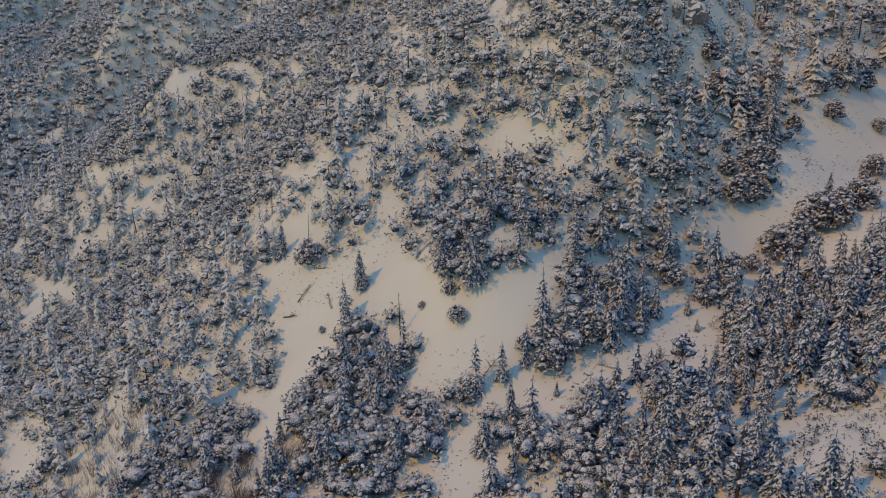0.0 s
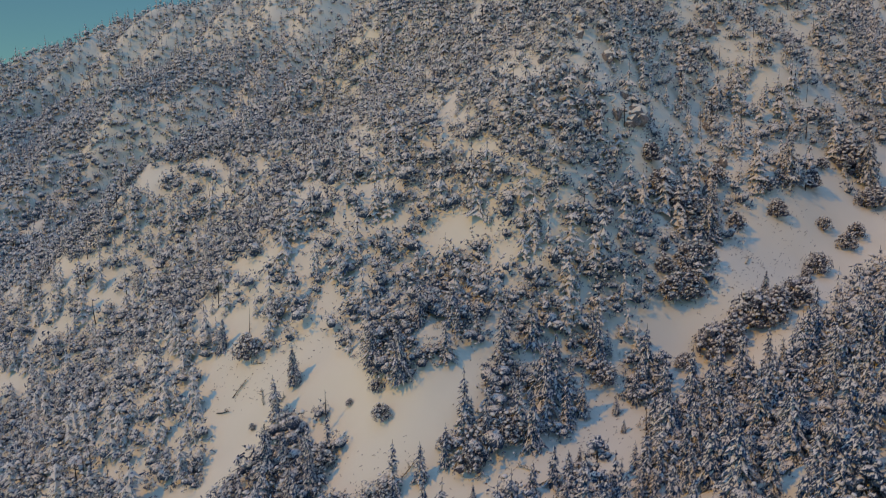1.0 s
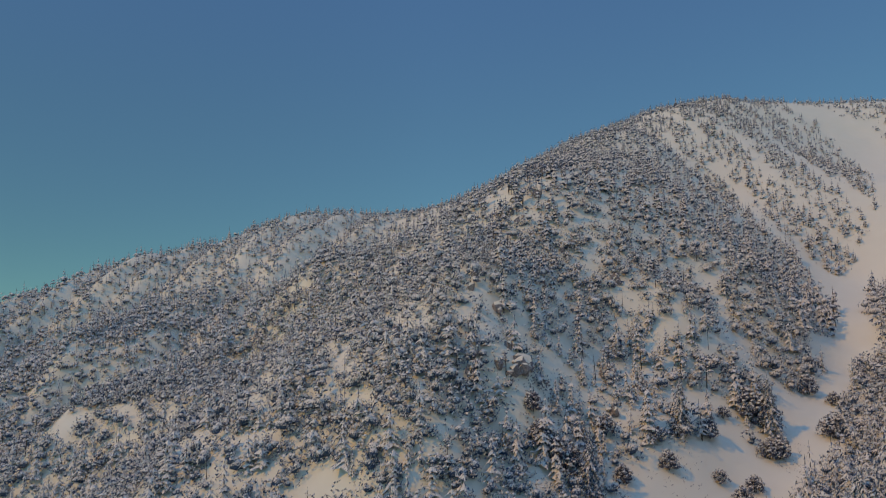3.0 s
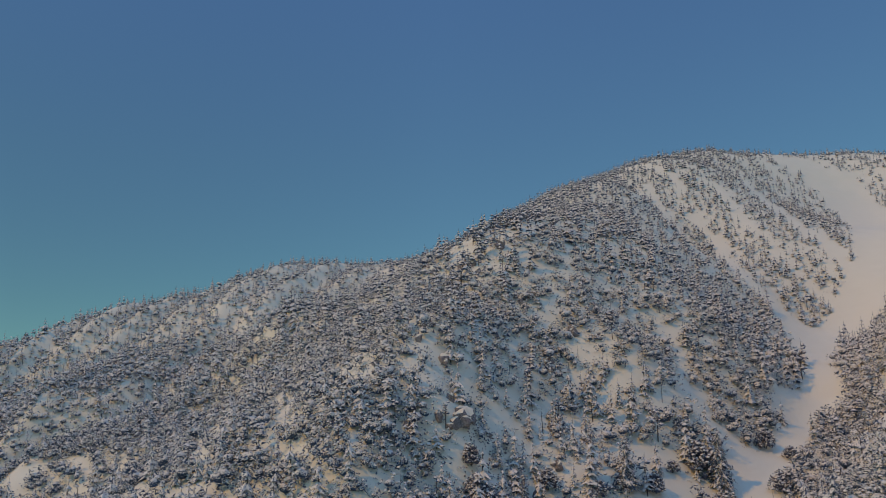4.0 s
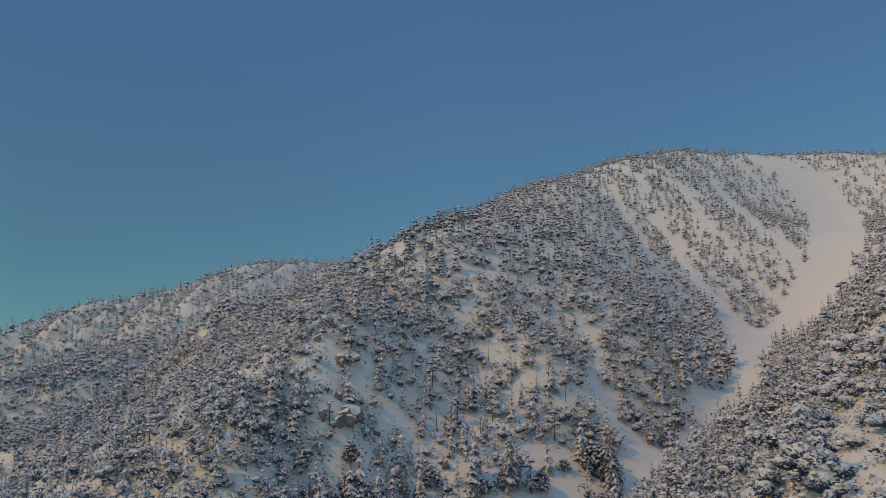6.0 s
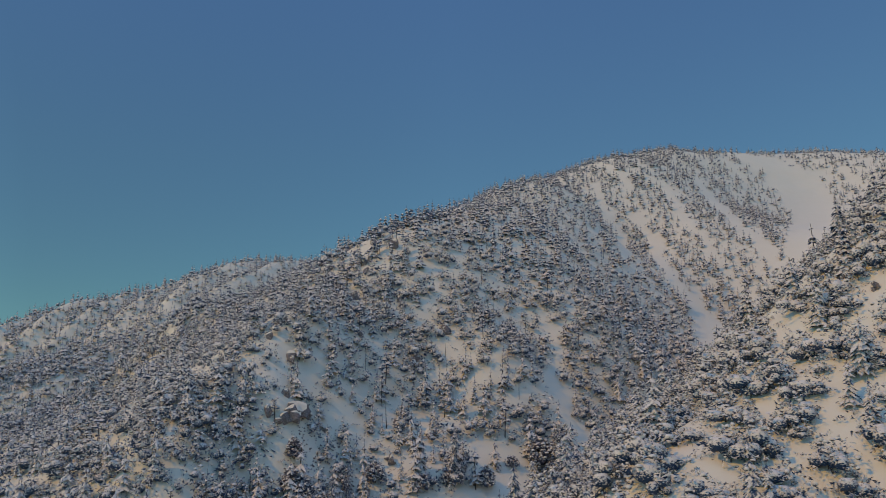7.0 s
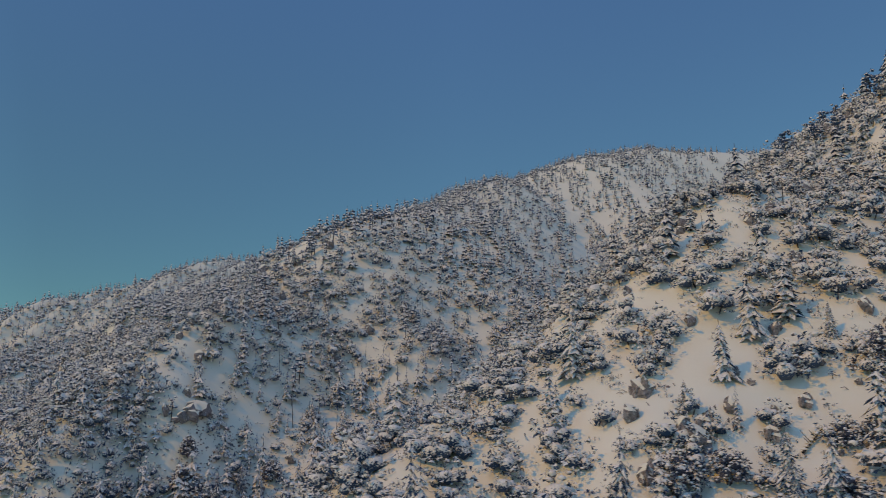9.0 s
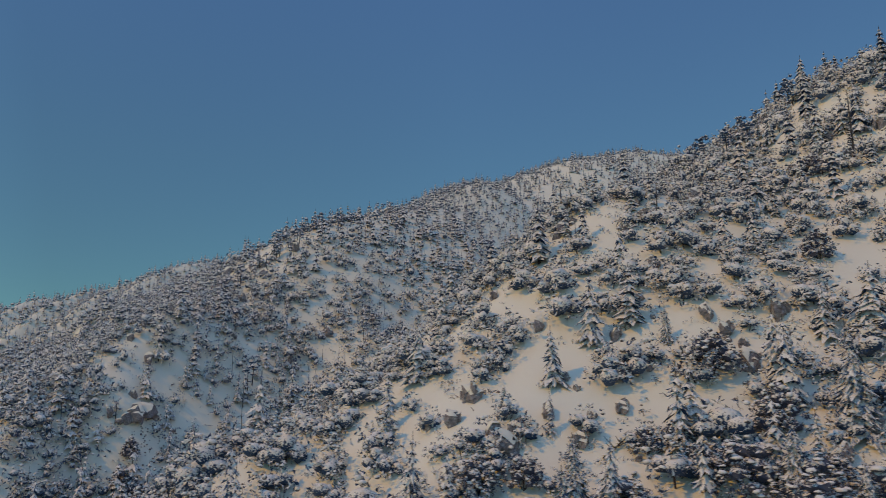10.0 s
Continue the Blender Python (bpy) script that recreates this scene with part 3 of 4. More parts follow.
VALLEY_FLOOR = [(83, 174), (92, 177), (100, 186), (109, 189), (120, 199), (134, 210), (136, 201), (166, 237), (202, 278), (152, 197), (136, 184), (116, 167), (95, 144), (85, 135), (80, 131), (57, 140), (59, 148), (70, 153), (77, 157)]
SHRUB_SLOPE = [(40, 78), (50, 88), (57, 89), (62, 89), (50, 69), (38, 75)]
GLADES = [
    [(-89, 268), (-83, 268), (-76, 269), (-74, 264), (-80, 262), (-82, 260), (-81, 256), (-86, 257), (-93, 265)],
    [(-97, 266), (-97, 260), (-109, 281)],
    [(-176, 345), (-168, 340), (-164, 340), (-163, 332), (-170, 325)],
    [(-66, 263), (-59, 263), (-58, 255), (-66, 257)],
    [(-85, 249), (-76, 248), (-77, 246), (-84, 246)],
    [(-119, 258), (-108, 252), (-105, 245), (-112, 246)],
    [(-99, 239), (-85, 238), (-82, 236), (-94, 235)],
    [(-100, 237), (-92, 234), (-79, 229), (-77, 224), (-82, 227), (-90, 228), (-98, 233)],
    [(-138, 256), (-132, 256), (-126, 249), (-133, 251)],
    [(-56, 248), (-51, 244), (-49, 237), (-55, 243)],
    [(-40, 192), (-36, 190), (-29, 183), (-26, 185), (-25, 183), (-27, 175), (-33, 180)],
    [(-47, 182), (-44, 182), (-38, 175), (-33, 171), (-28, 168), (-29, 165), (-31, 164), (-37, 169)],
    [(-46, 292), (-39, 283), (-42, 277), (-57, 303)],
    [(-44, 251), (-40, 250), (-37, 240), (-44, 245)],
    [(-125, 225), (-119, 222), (-111, 219), (-108, 215), (-111, 212), (-123, 217)],
    [(-126, 209), (-123, 214), (-117, 214), (-115, 207), (-122, 206)],
    [(-113, 231), (-107, 235), (-101, 231), (-99, 226), (-107, 229), (-111, 227)],
    [(-109, 169), (-100, 165), (-99, 161), (-90, 153), (-86, 143), (-100, 151)],
    [(-52, 152), (-50, 152), (-47, 146), (-44, 144), (-39, 140), (-37, 135), (-44, 142), (-50, 148)],
    [(-65, 135), (-59, 130), (-59, 127), (-60, 128), (-63, 131), (-66, 131)],
    [(-18, 268), (-11, 273), (-8, 253), (-16, 248)],
    [(-25, 245), (-18, 244), (-17, 235), (-22, 240)],
    [(-9, 218), (-8, 221), (-2, 208), (0, 201), (-2, 196), (-5, 204), (-9, 212)],
    [(-22, 198), (-21, 204), (-19, 207), (-15, 212), (-14, 212), (-15, 193), (-17, 194)],
    [(-9, 194), (-4, 193), (-3, 186), (-7, 187)],
    [(-2, 166), (2, 165), (3, 160), (-2, 161)],
    [(5, 159), (12, 157), (11, 151), (6, 154)],
    [(17, 170), (20, 168), (20, 166), (16, 167)],
    [(29, 161), (34, 159), (33, 157), (30, 154), (29, 150), (27, 146), (26, 151), (28, 156)],
    [(-12, 164), (-9, 164), (-6, 160), (-7, 156), (-9, 158), (-12, 154), (-13, 159)],
    [(19, 205), (22, 204), (21, 194), (18, 200)],
    [(66, 190), (71, 192), (76, 187), (83, 189), (77, 185), (70, 185), (66, 184)],
    [(50, 175), (56, 179), (54, 176), (49, 172)],
    [(90, 198), (96, 200), (96, 197), (88, 194)],
    [(91, 191), (96, 193), (98, 191), (90, 188)],
    [(126, 287), (132, 287), (134, 267), (130, 279)],
    [(61, 203), (67, 204), (64, 194), (62, 195)],
    [(95, 201), (104, 202), (103, 197), (93, 195)],
    [(114, 216), (124, 219), (133, 216), (118, 209), (112, 210)],
    [(114, 204), (132, 213), (137, 209), (119, 200)],
    [(185, 271), (206, 291), (224, 320), (236, 354), (264, 377), (266, 363), (233, 319), (216, 274), (204, 265), (193, 260), (184, 244), (171, 239), (163, 239), (178, 252), (191, 263), (179, 257)],
    [(147, 241), (155, 240), (156, 234), (163, 234), (162, 224), (154, 214), (144, 213), (148, 227), (144, 233)],
    [(164, 63), (166, 64), (170, 64), (172, 61), (173, 58), (176, 57), (179, 58), (180, 56), (183, 55), (185, 57), (185, 55), (182, 51), (179, 51), (176, 55), (173, 56), (171, 54), (168, 55), (166, 54), (165, 56), (162, 59), (160, 61)],
    [(151, 66), (156, 63), (161, 61), (162, 56), (161, 53), (159, 53), (157, 57), (153, 59), (154, 61)],
    [(160, 75), (162, 76), (164, 73), (168, 68), (164, 69)],
    [(158, 67), (161, 68), (163, 68), (162, 65)],
    [(217, 111), (218, 107), (216, 105), (215, 108)],
    [(212, 83), (216, 84), (208, 72), (203, 71), (209, 77)],
    [(202, 71), (207, 71), (205, 67), (200, 63), (198, 65)],
    [(206, 84), (209, 82), (207, 80), (205, 82)],
    [(224, 103), (227, 100), (224, 95), (223, 100)],
    [(172, 52), (173, 52), (174, 50), (171, 50)],
    [(181, 48), (183, 48), (185, 47), (182, 45), (180, 45)],
    [(180, 62), (181, 62), (179, 59), (178, 61)],
    [(184, 59), (187, 59), (186, 60), (185, 60)],
]
CHANNELS = [
    [(151, 277, 2.0), (148, 252, 3.3), (148, 238, 5.1), (154, 232, 6.6)],
    [(243, 493, 2.9), (243, 460, 3.5), (237, 412, 4.5), (243, 389, 6.7), (243, 365, 8.2), (229, 321, 9.5)],
    [(316, 572, 6.5), (309, 519, 5.9), (304, 471, 5.4), (307, 437, 5.1), (302, 407, 4.8), (275, 380, 4.4)],
    [(425, 702, 24.1), (440, 663, 23.1), (414, 579, 20.3), (328, 423, 14.8), (293, 389, 13.3), (259, 366, 12.2)],
    [(222, 532, 3.6), (219, 499, 3.3), (225, 470, 3.1), (206, 390, 2.6)],
    [(-89, 470, 2.3), (-84, 439, 2.2)],
    [(-102, 420, 1.8), (-98, 406, 1.7)],
    [(9, 553, 4.0), (22, 561, 4.0)],
    [(-171, 350, 2.1), (-169, 368, 2.2), (-166, 376, 2.2), (-155, 383, 2.2), (-149, 389, 2.2)],
    [(-87, 269, 1.7), (-120, 391, 2.5), (-126, 400, 2.6)],
    [(-97, 402, 2.5), (-88, 410, 2.6), (-85, 412, 2.6)],
]
BOULDER_SLOPE = [(153, 58), (160, 62), (169, 58), (174, 66), (177, 69), (181, 67), (183, 59), (186, 51), (185, 47), (183, 49), (180, 53), (178, 53), (176, 47), (172, 43), (169, 44), (166, 49), (161, 58), (157, 56), (154, 54)]


def density(x, y):
    """Chance of a tree, 0 to 1."""
    d = 1.0 + 0.30 * wave_noise(x, y, 24, 71, 3) + 0.70 * wave_noise(x, y, 7, 81, 2)
    for poly in [LOWER_FIELD, LOWER_WASH, WASH, MIDDLE_FIELD, SPUR_FOOT, UPPER_FIELD, VALLEY_FLOOR] + GLADES:
        d = d * (1 - inside(poly, x, y))
    for line in CHANNELS:
        d = d * (1 - capsule(line, x, y, 2.0))
    # thinner on the broken slope above the crag and over the rib beside the chute
    d = d - 0.14 * ((x > 10) & (x < 62) & (y > 190) & (y < 260)) - 0.16 * ((x > 95) & (x < 150) & (y > 255) & (y < 340))
    # the dark belt of firs below the shoulder
    d = d + 0.3 * capsule([(150, 385, 11), (168, 345, 12), (180, 318, 10)], x, y, 8.0)
    d = d + 0.16 * ((x > 118) & (y < 130)) + 0.35 * ((x < 40) & (y > 300))
    d = d * (1 - 0.35 * inside(BOULDER_SLOPE, x, y)) * (1 - 0.93 * inside(SHRUB_SLOPE, x, y))
    lane = x + 0.12 * y + 14 * wave_noise(x, y, 60, 33, 2)
    stripes = np.clip((x - 165) / 30, 0, 1) * np.clip((y - 330) / 50, 0, 1)
    d = d * (1 - stripes * np.clip(0.10 - 0.45 * np.sin(lane * 0.205) - 0.4 * np.sin(lane * 0.37 + 2), 0, 0.9))
    bare_top = np.clip((x - 320) / 60, 0, 1) * np.clip((y - 540) / 80, 0, 1)
    return d * (1 - 0.5 * bare_top)


def flight_distance(x, y):
    t = np.clip(x / 165.0, 0, 1)
    return np.hypot(x - 165 * t, y + 13 * t)


rng_wood = np.random.default_rng(11)
spots = []
for x0, x1, y0, y1, step in ((-200, 100, 25, 130, 2.75), (100, 330, 25, 130, 3.3), (-280, 400, 130, 330, 3.1), (-360, 460, 330, 480, 3.5), (-360, 600, 480, 830, 3.7), (-110, 270, -75, 32, 6.4), (8, 62, 142, 190, 4.0), (-260, 0, 270, 470, 4.4), (122, 240, 38, 128, 4.7), (-90, -54, 126, 148, 2.5), (-46, -20, 108, 126, 2.5)):
    gx, gy = np.meshgrid(np.arange(x0, x1, step), np.arange(y0, y1, step), indexing="ij")
    px = gx.ravel() + rng_wood.uniform(-0.6, 0.6, gx.size) * step
    py = gy.ravel() + rng_wood.uniform(-0.6, 0.6, gx.size) * step
    keep = rng_wood.uniform(0, 1, gx.size) < density(px, py)
    spots.append(np.stack([px[keep], py[keep]], 1))
spots = np.concatenate(spots)
# low scrub on the two dry slopes
gx, gy = np.meshgrid(np.arange(30, 240, 1.9), np.arange(35, 210, 1.9), indexing="ij")
px, py = gx.ravel() + rng_wood.uniform(-0.9, 0.9, gx.size), gy.ravel() + rng_wood.uniform(-0.9, 0.9, gx.size)
chance = 0.85 * inside(SHRUB_SLOPE, px, py) + 0.22 * inside(BOULDER_SLOPE, px, py) + 0.75 * ((px > 120) & (py < 122)) + 0.3 * ((px > 45) & (px < 86) & (py > 165) & (py < 205))
for poly in [LOWER_FIELD, UPPER_FIELD] + GLADES:
    chance = chance * (1 - 0.85 * inside(poly, px, py))
keep = rng_wood.uniform(0, 1, gx.size) < chance
scrub_from = len(spots)
spots = np.concatenate([spots, np.stack([px[keep], py[keep]], 1)])
is_scrub = np.arange(len(spots)) >= scrub_from
# low undergrowth between the trees of the spur and the ridges
gx, gy = np.meshgrid(np.arange(-260, 420, 3.1), np.arange(128, 480, 3.1), indexing="ij")
px, py = gx.ravel() + rng_wood.uniform(-1.5, 1.5, gx.size), gy.ravel() + rng_wood.uniform(-1.5, 1.5, gx.size)
keep = rng_wood.uniform(0, 1, gx.size) < np.where((py > 310) & (px > 40), 0.45, np.where(py > 310, 0.95, 0.75)) * np.clip(density(px, py) * 3 - 0.5, 0, 1)
is_scrub = np.concatenate([is_scrub, np.ones(keep.sum(), bool)])
spots = np.concatenate([spots, np.stack([px[keep], py[keep]], 1)])
# the woods thin out beyond the two sides of the valley
beside = np.maximum(-14 - 0.60 * spots[:, 1] - spots[:, 0], spots[:, 0] - 172 - 0.60 * (spots[:, 1] + 13))
keep = (rng_wood.uniform(0, 1, len(spots)) > beside / 40) & (spots[:, 1] > -75 + 30 * rng_wood.uniform(0, 1, len(spots)))
spots, is_scrub = spots[keep], is_scrub[keep]

# those that a ridge hides from the whole flight line stand thinner
top = ground(spots[:, 0], spots[:, 1]) + 6
seen = np.zeros(len(spots), bool)
for ex, ey, ez in ((0, 0, 80), (40, -3, 83), (80, -7, 84), (120, -12, 83), (160, -13, 84)):
    clear = np.ones(len(spots), bool)
    for s in np.linspace(0.08, 0.97, 60):
        gx, gy = ex + (spots[:, 0] - ex) * s, ey + (spots[:, 1] - ey) * s
        clear &= ground(gx, gy) < ez + (top - ez) * s + 2
    seen |= clear
keep = seen | (rng_wood.uniform(0, 1, len(spots)) < 0.05)
spots, is_scrub = spots[keep], is_scrub[keep]

dist = flight_distance(spots[:, 0], spots[:, 1])
order = np.argsort(dist)
spots, dist, is_scrub = spots[order], dist[order], is_scrub[order]
zs = ground(spots[:, 0], spots[:, 1])
pick = rng_wood.uniform(0, 1, len(spots))
grove = wave_noise(spots[:, 0], spots[:, 1], 40, 55, 2)
on_right = (spots[:, 0] > 95) & (spots[:, 1] < 135)
share = np.where(dist > 300, 0.42 + 0.25 * grove, np.where(on_right, 0.15 + 0.14 * grove, np.where((spots[:, 0] > 28) & (spots[:, 1] < 132), 0.48 + 0.3 * grove, 0.21 + 0.32 * grove)))
kinds = np.where(pick < share, "fir", np.where(pick < 0.82, "oak", np.where(pick < 0.965, "shrub", np.where(pick < 0.982, "pine", "dead_tree")))).astype(object)
kinds[on_right & (kinds == "pine")] = "oak"
# tall firs above the chute and flat-topped pines along the crests
kinds[(spots[:, 0] > 66) & (spots[:, 0] < 150) & (spots[:, 1] > 178) & (spots[:, 1] < 240) & (pick < 0.40)] = "fir"
crest = np.minimum(along(MAIN_SPUR[5:9], spots[:, 0], spots[:, 1])[0], along(RIGHT_SPUR[-9:-4], spots[:, 0], spots[:, 1])[0])
kinds[(crest < 7) & (pick > np.where(spots[:, 1] < 140, 0.9, 0.55))] = "pine"
foot = (spots[:, 0] < -28) & (spots[:, 1] < 128)
kinds[foot & (pick > 0.55)] = "bare_shrub"
kinds[is_scrub] = "shrub"
thicket = np.minimum(np.hypot((spots[:, 0] + 72) / 15, (spots[:, 1] - 137) / 10), np.hypot((spots[:, 0] + 33) / 12, (spots[:, 1] - 117) / 8)) < 1
kinds[thicket & (pick > 0.12)] = "bare_shrub"
size = rng_wood.uniform(0, 1, len(spots))
heights = np.select([kinds == "fir", kinds == "oak", kinds == "pine", kinds == "shrub", kinds == "bare_shrub"],
                    [5.4 + 7.5 * size ** 1.4, 3.3 + 4.2 * size ** 1.3, 5.5 + 4 * size, 0.9 + 1.0 * size, 1.6 + 1.4 * size], 4 + 5 * size)
# shorter growth on the dry rocky slope and towards the tops
stunted = np.where(on_right, 0.66 + 0.20 * np.clip((150 - spots[:, 0]) / 55, 0, 1), 1.0 - 0.26 * np.clip((zs - 100) / 90, 0, 1))
heights = heights * stunted * np.where(thicket & (kinds == "bare_shrub"), 1.6, 1.0)

# ---- single trees, each a thing of its own ----
VARIANTS = 6
prototypes = {}


def plant(kind, x, y, z, height, turn, variant):
    """One tree as a thing with its parts; the first of each kind and variant is the pattern of the rest."""
    make, leaf, label, category = KINDS[kind]
    base = BASE_HEIGHT[kind]
    m = pose(x, y, z, 0, 0, turn)
    key = (kind, variant)
    if key in prototypes:
        ob = copy_thing(prototypes[key], m)
    else:
        ob = new(kind)
        ob.empty_display_size = 0.3
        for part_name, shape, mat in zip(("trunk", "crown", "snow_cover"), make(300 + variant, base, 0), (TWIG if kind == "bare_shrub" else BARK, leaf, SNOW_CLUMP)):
            v, t = shape.arrays()
            if len(t):
                child = new(part_name, mesh_of(part_name, v, t, [mat], smooth=(part_name != "crown")))
                child.parent = ob
                if part_name != "trunk" or kind == "oak":
                    tagged(child, kind="stuff")
        tagged(ob, label, category, group={"shrub": "shrubs on the slopes", "bare_shrub": "leafless shrubs at the foot"}.get(kind, "trees on the mountainside"))
        prototypes[key] = ob
        ob.matrix_basis = m
    s = height / base
    ob.scale = (s, s, s)
    return ob


# trees that stand by themselves on the open snow: kind, x, y, height
FIELD_TREES = [
    ("oak", 5.4, 128.7, 3.4), ("oak", -1.3, 135.9, 1.5), ("oak", 4.2, 133.7, 2.8), ("fir", -16.2, 127.7, 13.5), ("fir", -12.9, 128.5, 10.0), ("fir", -7.5, 122.9, 9.6),
    ("oak", -5.9, 127.0, 5.1), ("dead_tree", -5.6, 133.5, 9.1), ("fir", -10.6, 121.1, 8.5), ("oak", 17.0, 121.2, 3.3), ("oak", 21.1, 117.1, 5.2), ("oak", 24.7, 121.6, 5.4),
    ("oak", 28.3, 121.6, 5.8), ("oak", 25.1, 125.6, 3.4), ("fir", 49.2, 129.7, 3.5), ("fir", 49.5, 125.1, 2.7), ("fir", 39.4, 115.3, 4.2), ("oak", 44.1, 117.5, 2.2),
    ("fir", 13.3, 109.3, 8.3), ("fir", 21.3, 112.3, 2.9), ("fir", 8.5, 105.7, 7.9),
]
WASH_TREES = [
    ("oak", 6.2, 115.6, 3.9), ("fir", -27.5, 113.3, 7.4), ("fir", 12.6, 99.6, 5.8), ("oak", 48.1, 135.3, 4.8), ("fir", 40.6, 126.3, 3.4), ("oak", 33.5, 123.4, 3.0),
    ("oak", -22.4, 143.4, 1.5), ("fir", -14.0, 146.9, 9.0), ("fir", -33.5, 164.1, 7.8), ("oak", -26.3, 158.5, 6.1), ("fir", 8.9, 132.4, 12.0), ("fir", 3.2, 139.2, 9.5),
]
SLOPE_TREES = [
    ("fir", 167.7, 46.6, 6.3), ("fir", 182.6, 41.9, 6.6), ("fir", 189.9, 46.5, 9.0), ("fir", 179.5, 61.6, 3.7), ("fir", 162.9, 56.0, 3.0), ("oak", 182.1, 56.9, 4.4),
    ("oak", 184.7, 48.9, 4.2), ("oak", 174.5, 51.1, 2.5), ("oak", 176.9, 50.5, 2.7), ("oak", 173.7, 58.8, 2.3), ("oak", 199.1, 69.4, 3.5), ("dead_tree", 214.9, 88.6, 10.5),
    ("oak", 209.7, 90.3, 3.5), ("oak", 177.7, 47.7, 2.4), ("oak", 164.0, 49.2, 2.9), ("oak", 160.2, 49.4, 3.4),
]
VALLEY_TREES = [
    ("oak", 105.1, 188.2, 4.9), ("oak", 118.8, 190.2, 3.7), ("oak", 92.0, 182.3, 4.7), ("oak", 127.2, 189.6, 4.5), ("oak", 122.3, 185.1, 4.7), ("oak", 109.5, 174.6, 5.5),
    ("oak", 105.1, 171.4, 2.7), ("oak", 137.4, 203.5, 5.5), ("oak", 140.5, 204.2, 6.5), ("fir", 87.7, 155.0, 6.8), ("oak", 94.2, 153.1, 6.8), ("oak", 89.2, 152.0, 5.4),
    ("oak", 82.2, 148.2, 8.1), ("oak", 85.9, 147.7, 6.5), ("oak", 77.0, 145.5, 6.4), ("oak", 72.3, 144.2, 7.3), ("oak", 74.5, 144.1, 6.3), ("oak", 65.9, 141.3, 3.7),
    ("oak", 121.2, 202.8, 5.7), ("oak", 110.4, 196.9, 3.7), ("fir", 112.7, 198.8, 14.6), ("oak", 103.0, 193.6, 5.0), ("fir", 102.9, 197.0, 12.6), ("fir", 82.5, 174.4, 15.5),
    ("oak", 73.6, 162.5, 6.2), ("oak", 77.0, 163.5, 5.8), ("oak", 66.9, 159.7, 4.7), ("oak", 66.9, 154.5, 5.9), ("oak", 72.0, 155.6, 5.3), ("oak", 72.3, 158.6, 3.8),
    ("fir", 142.7, 212.9, 17.3), ("oak", 141.3, 215.7, 8.7), ("oak", 137.4, 216.4, 8.7), ("oak", 129.1, 213.0, 3.7), ("oak", 173.3, 235.1, 4.4), ("oak", 160.1, 211.8, 6.9),
    ("oak", 167.7, 239.8, 6.2), ("oak", 78.1, 178.1, 7.4), ("oak", 75.1, 179.7, 6.7), ("oak", 71.7, 180.5, 6.7), ("fir", 84.1, 189.3, 7.1), ("oak", 90.9, 194.7, 5.7),
    ("oak", 70.8, 185.6, 5.3),
]
for n_, (kind, x, y, height) in enumerate(FIELD_TREES + WASH_TREES + SLOPE_TREES + VALLEY_TREES):
    plant(kind, x, y, float(ground(x, y)) - 0.1, height, 77 * n_ % 360, n_ % VARIANTS)

LIMIT = {"fir": 170, "oak": 300, "pine": 45, "dead_tree": 40, "shrub": 220, "bare_shrub": 170}
REACH = {"fir": 150, "oak": 118, "pine": 150, "dead_tree": 140, "shrub": 100, "bare_shrub": 185}
counts = {k: 0 for k in KINDS}
single = np.zeros(len(spots), bool)
foreground = spots[:, 1] < 31
for i in range(len(spots)):
    k = str(kinds[i])
    if counts[k] < LIMIT[k] and dist[i] < REACH[k] and not foreground[i]:
        counts[k] += 1
        single[i] = True
        ob = plant(k, spots[i, 0], spots[i, 1], zs[i] - 0.1 - 0.07 * heights[i] * (k in ("oak", "shrub")), heights[i], rng_wood.uniform(0, 360), i % VARIANTS)
        if on_right[i] and k == "oak":
            ob.scale = (ob.scale[0] * 1.25, ob.scale[1] * 1.25, ob.scale[2] * 0.85)


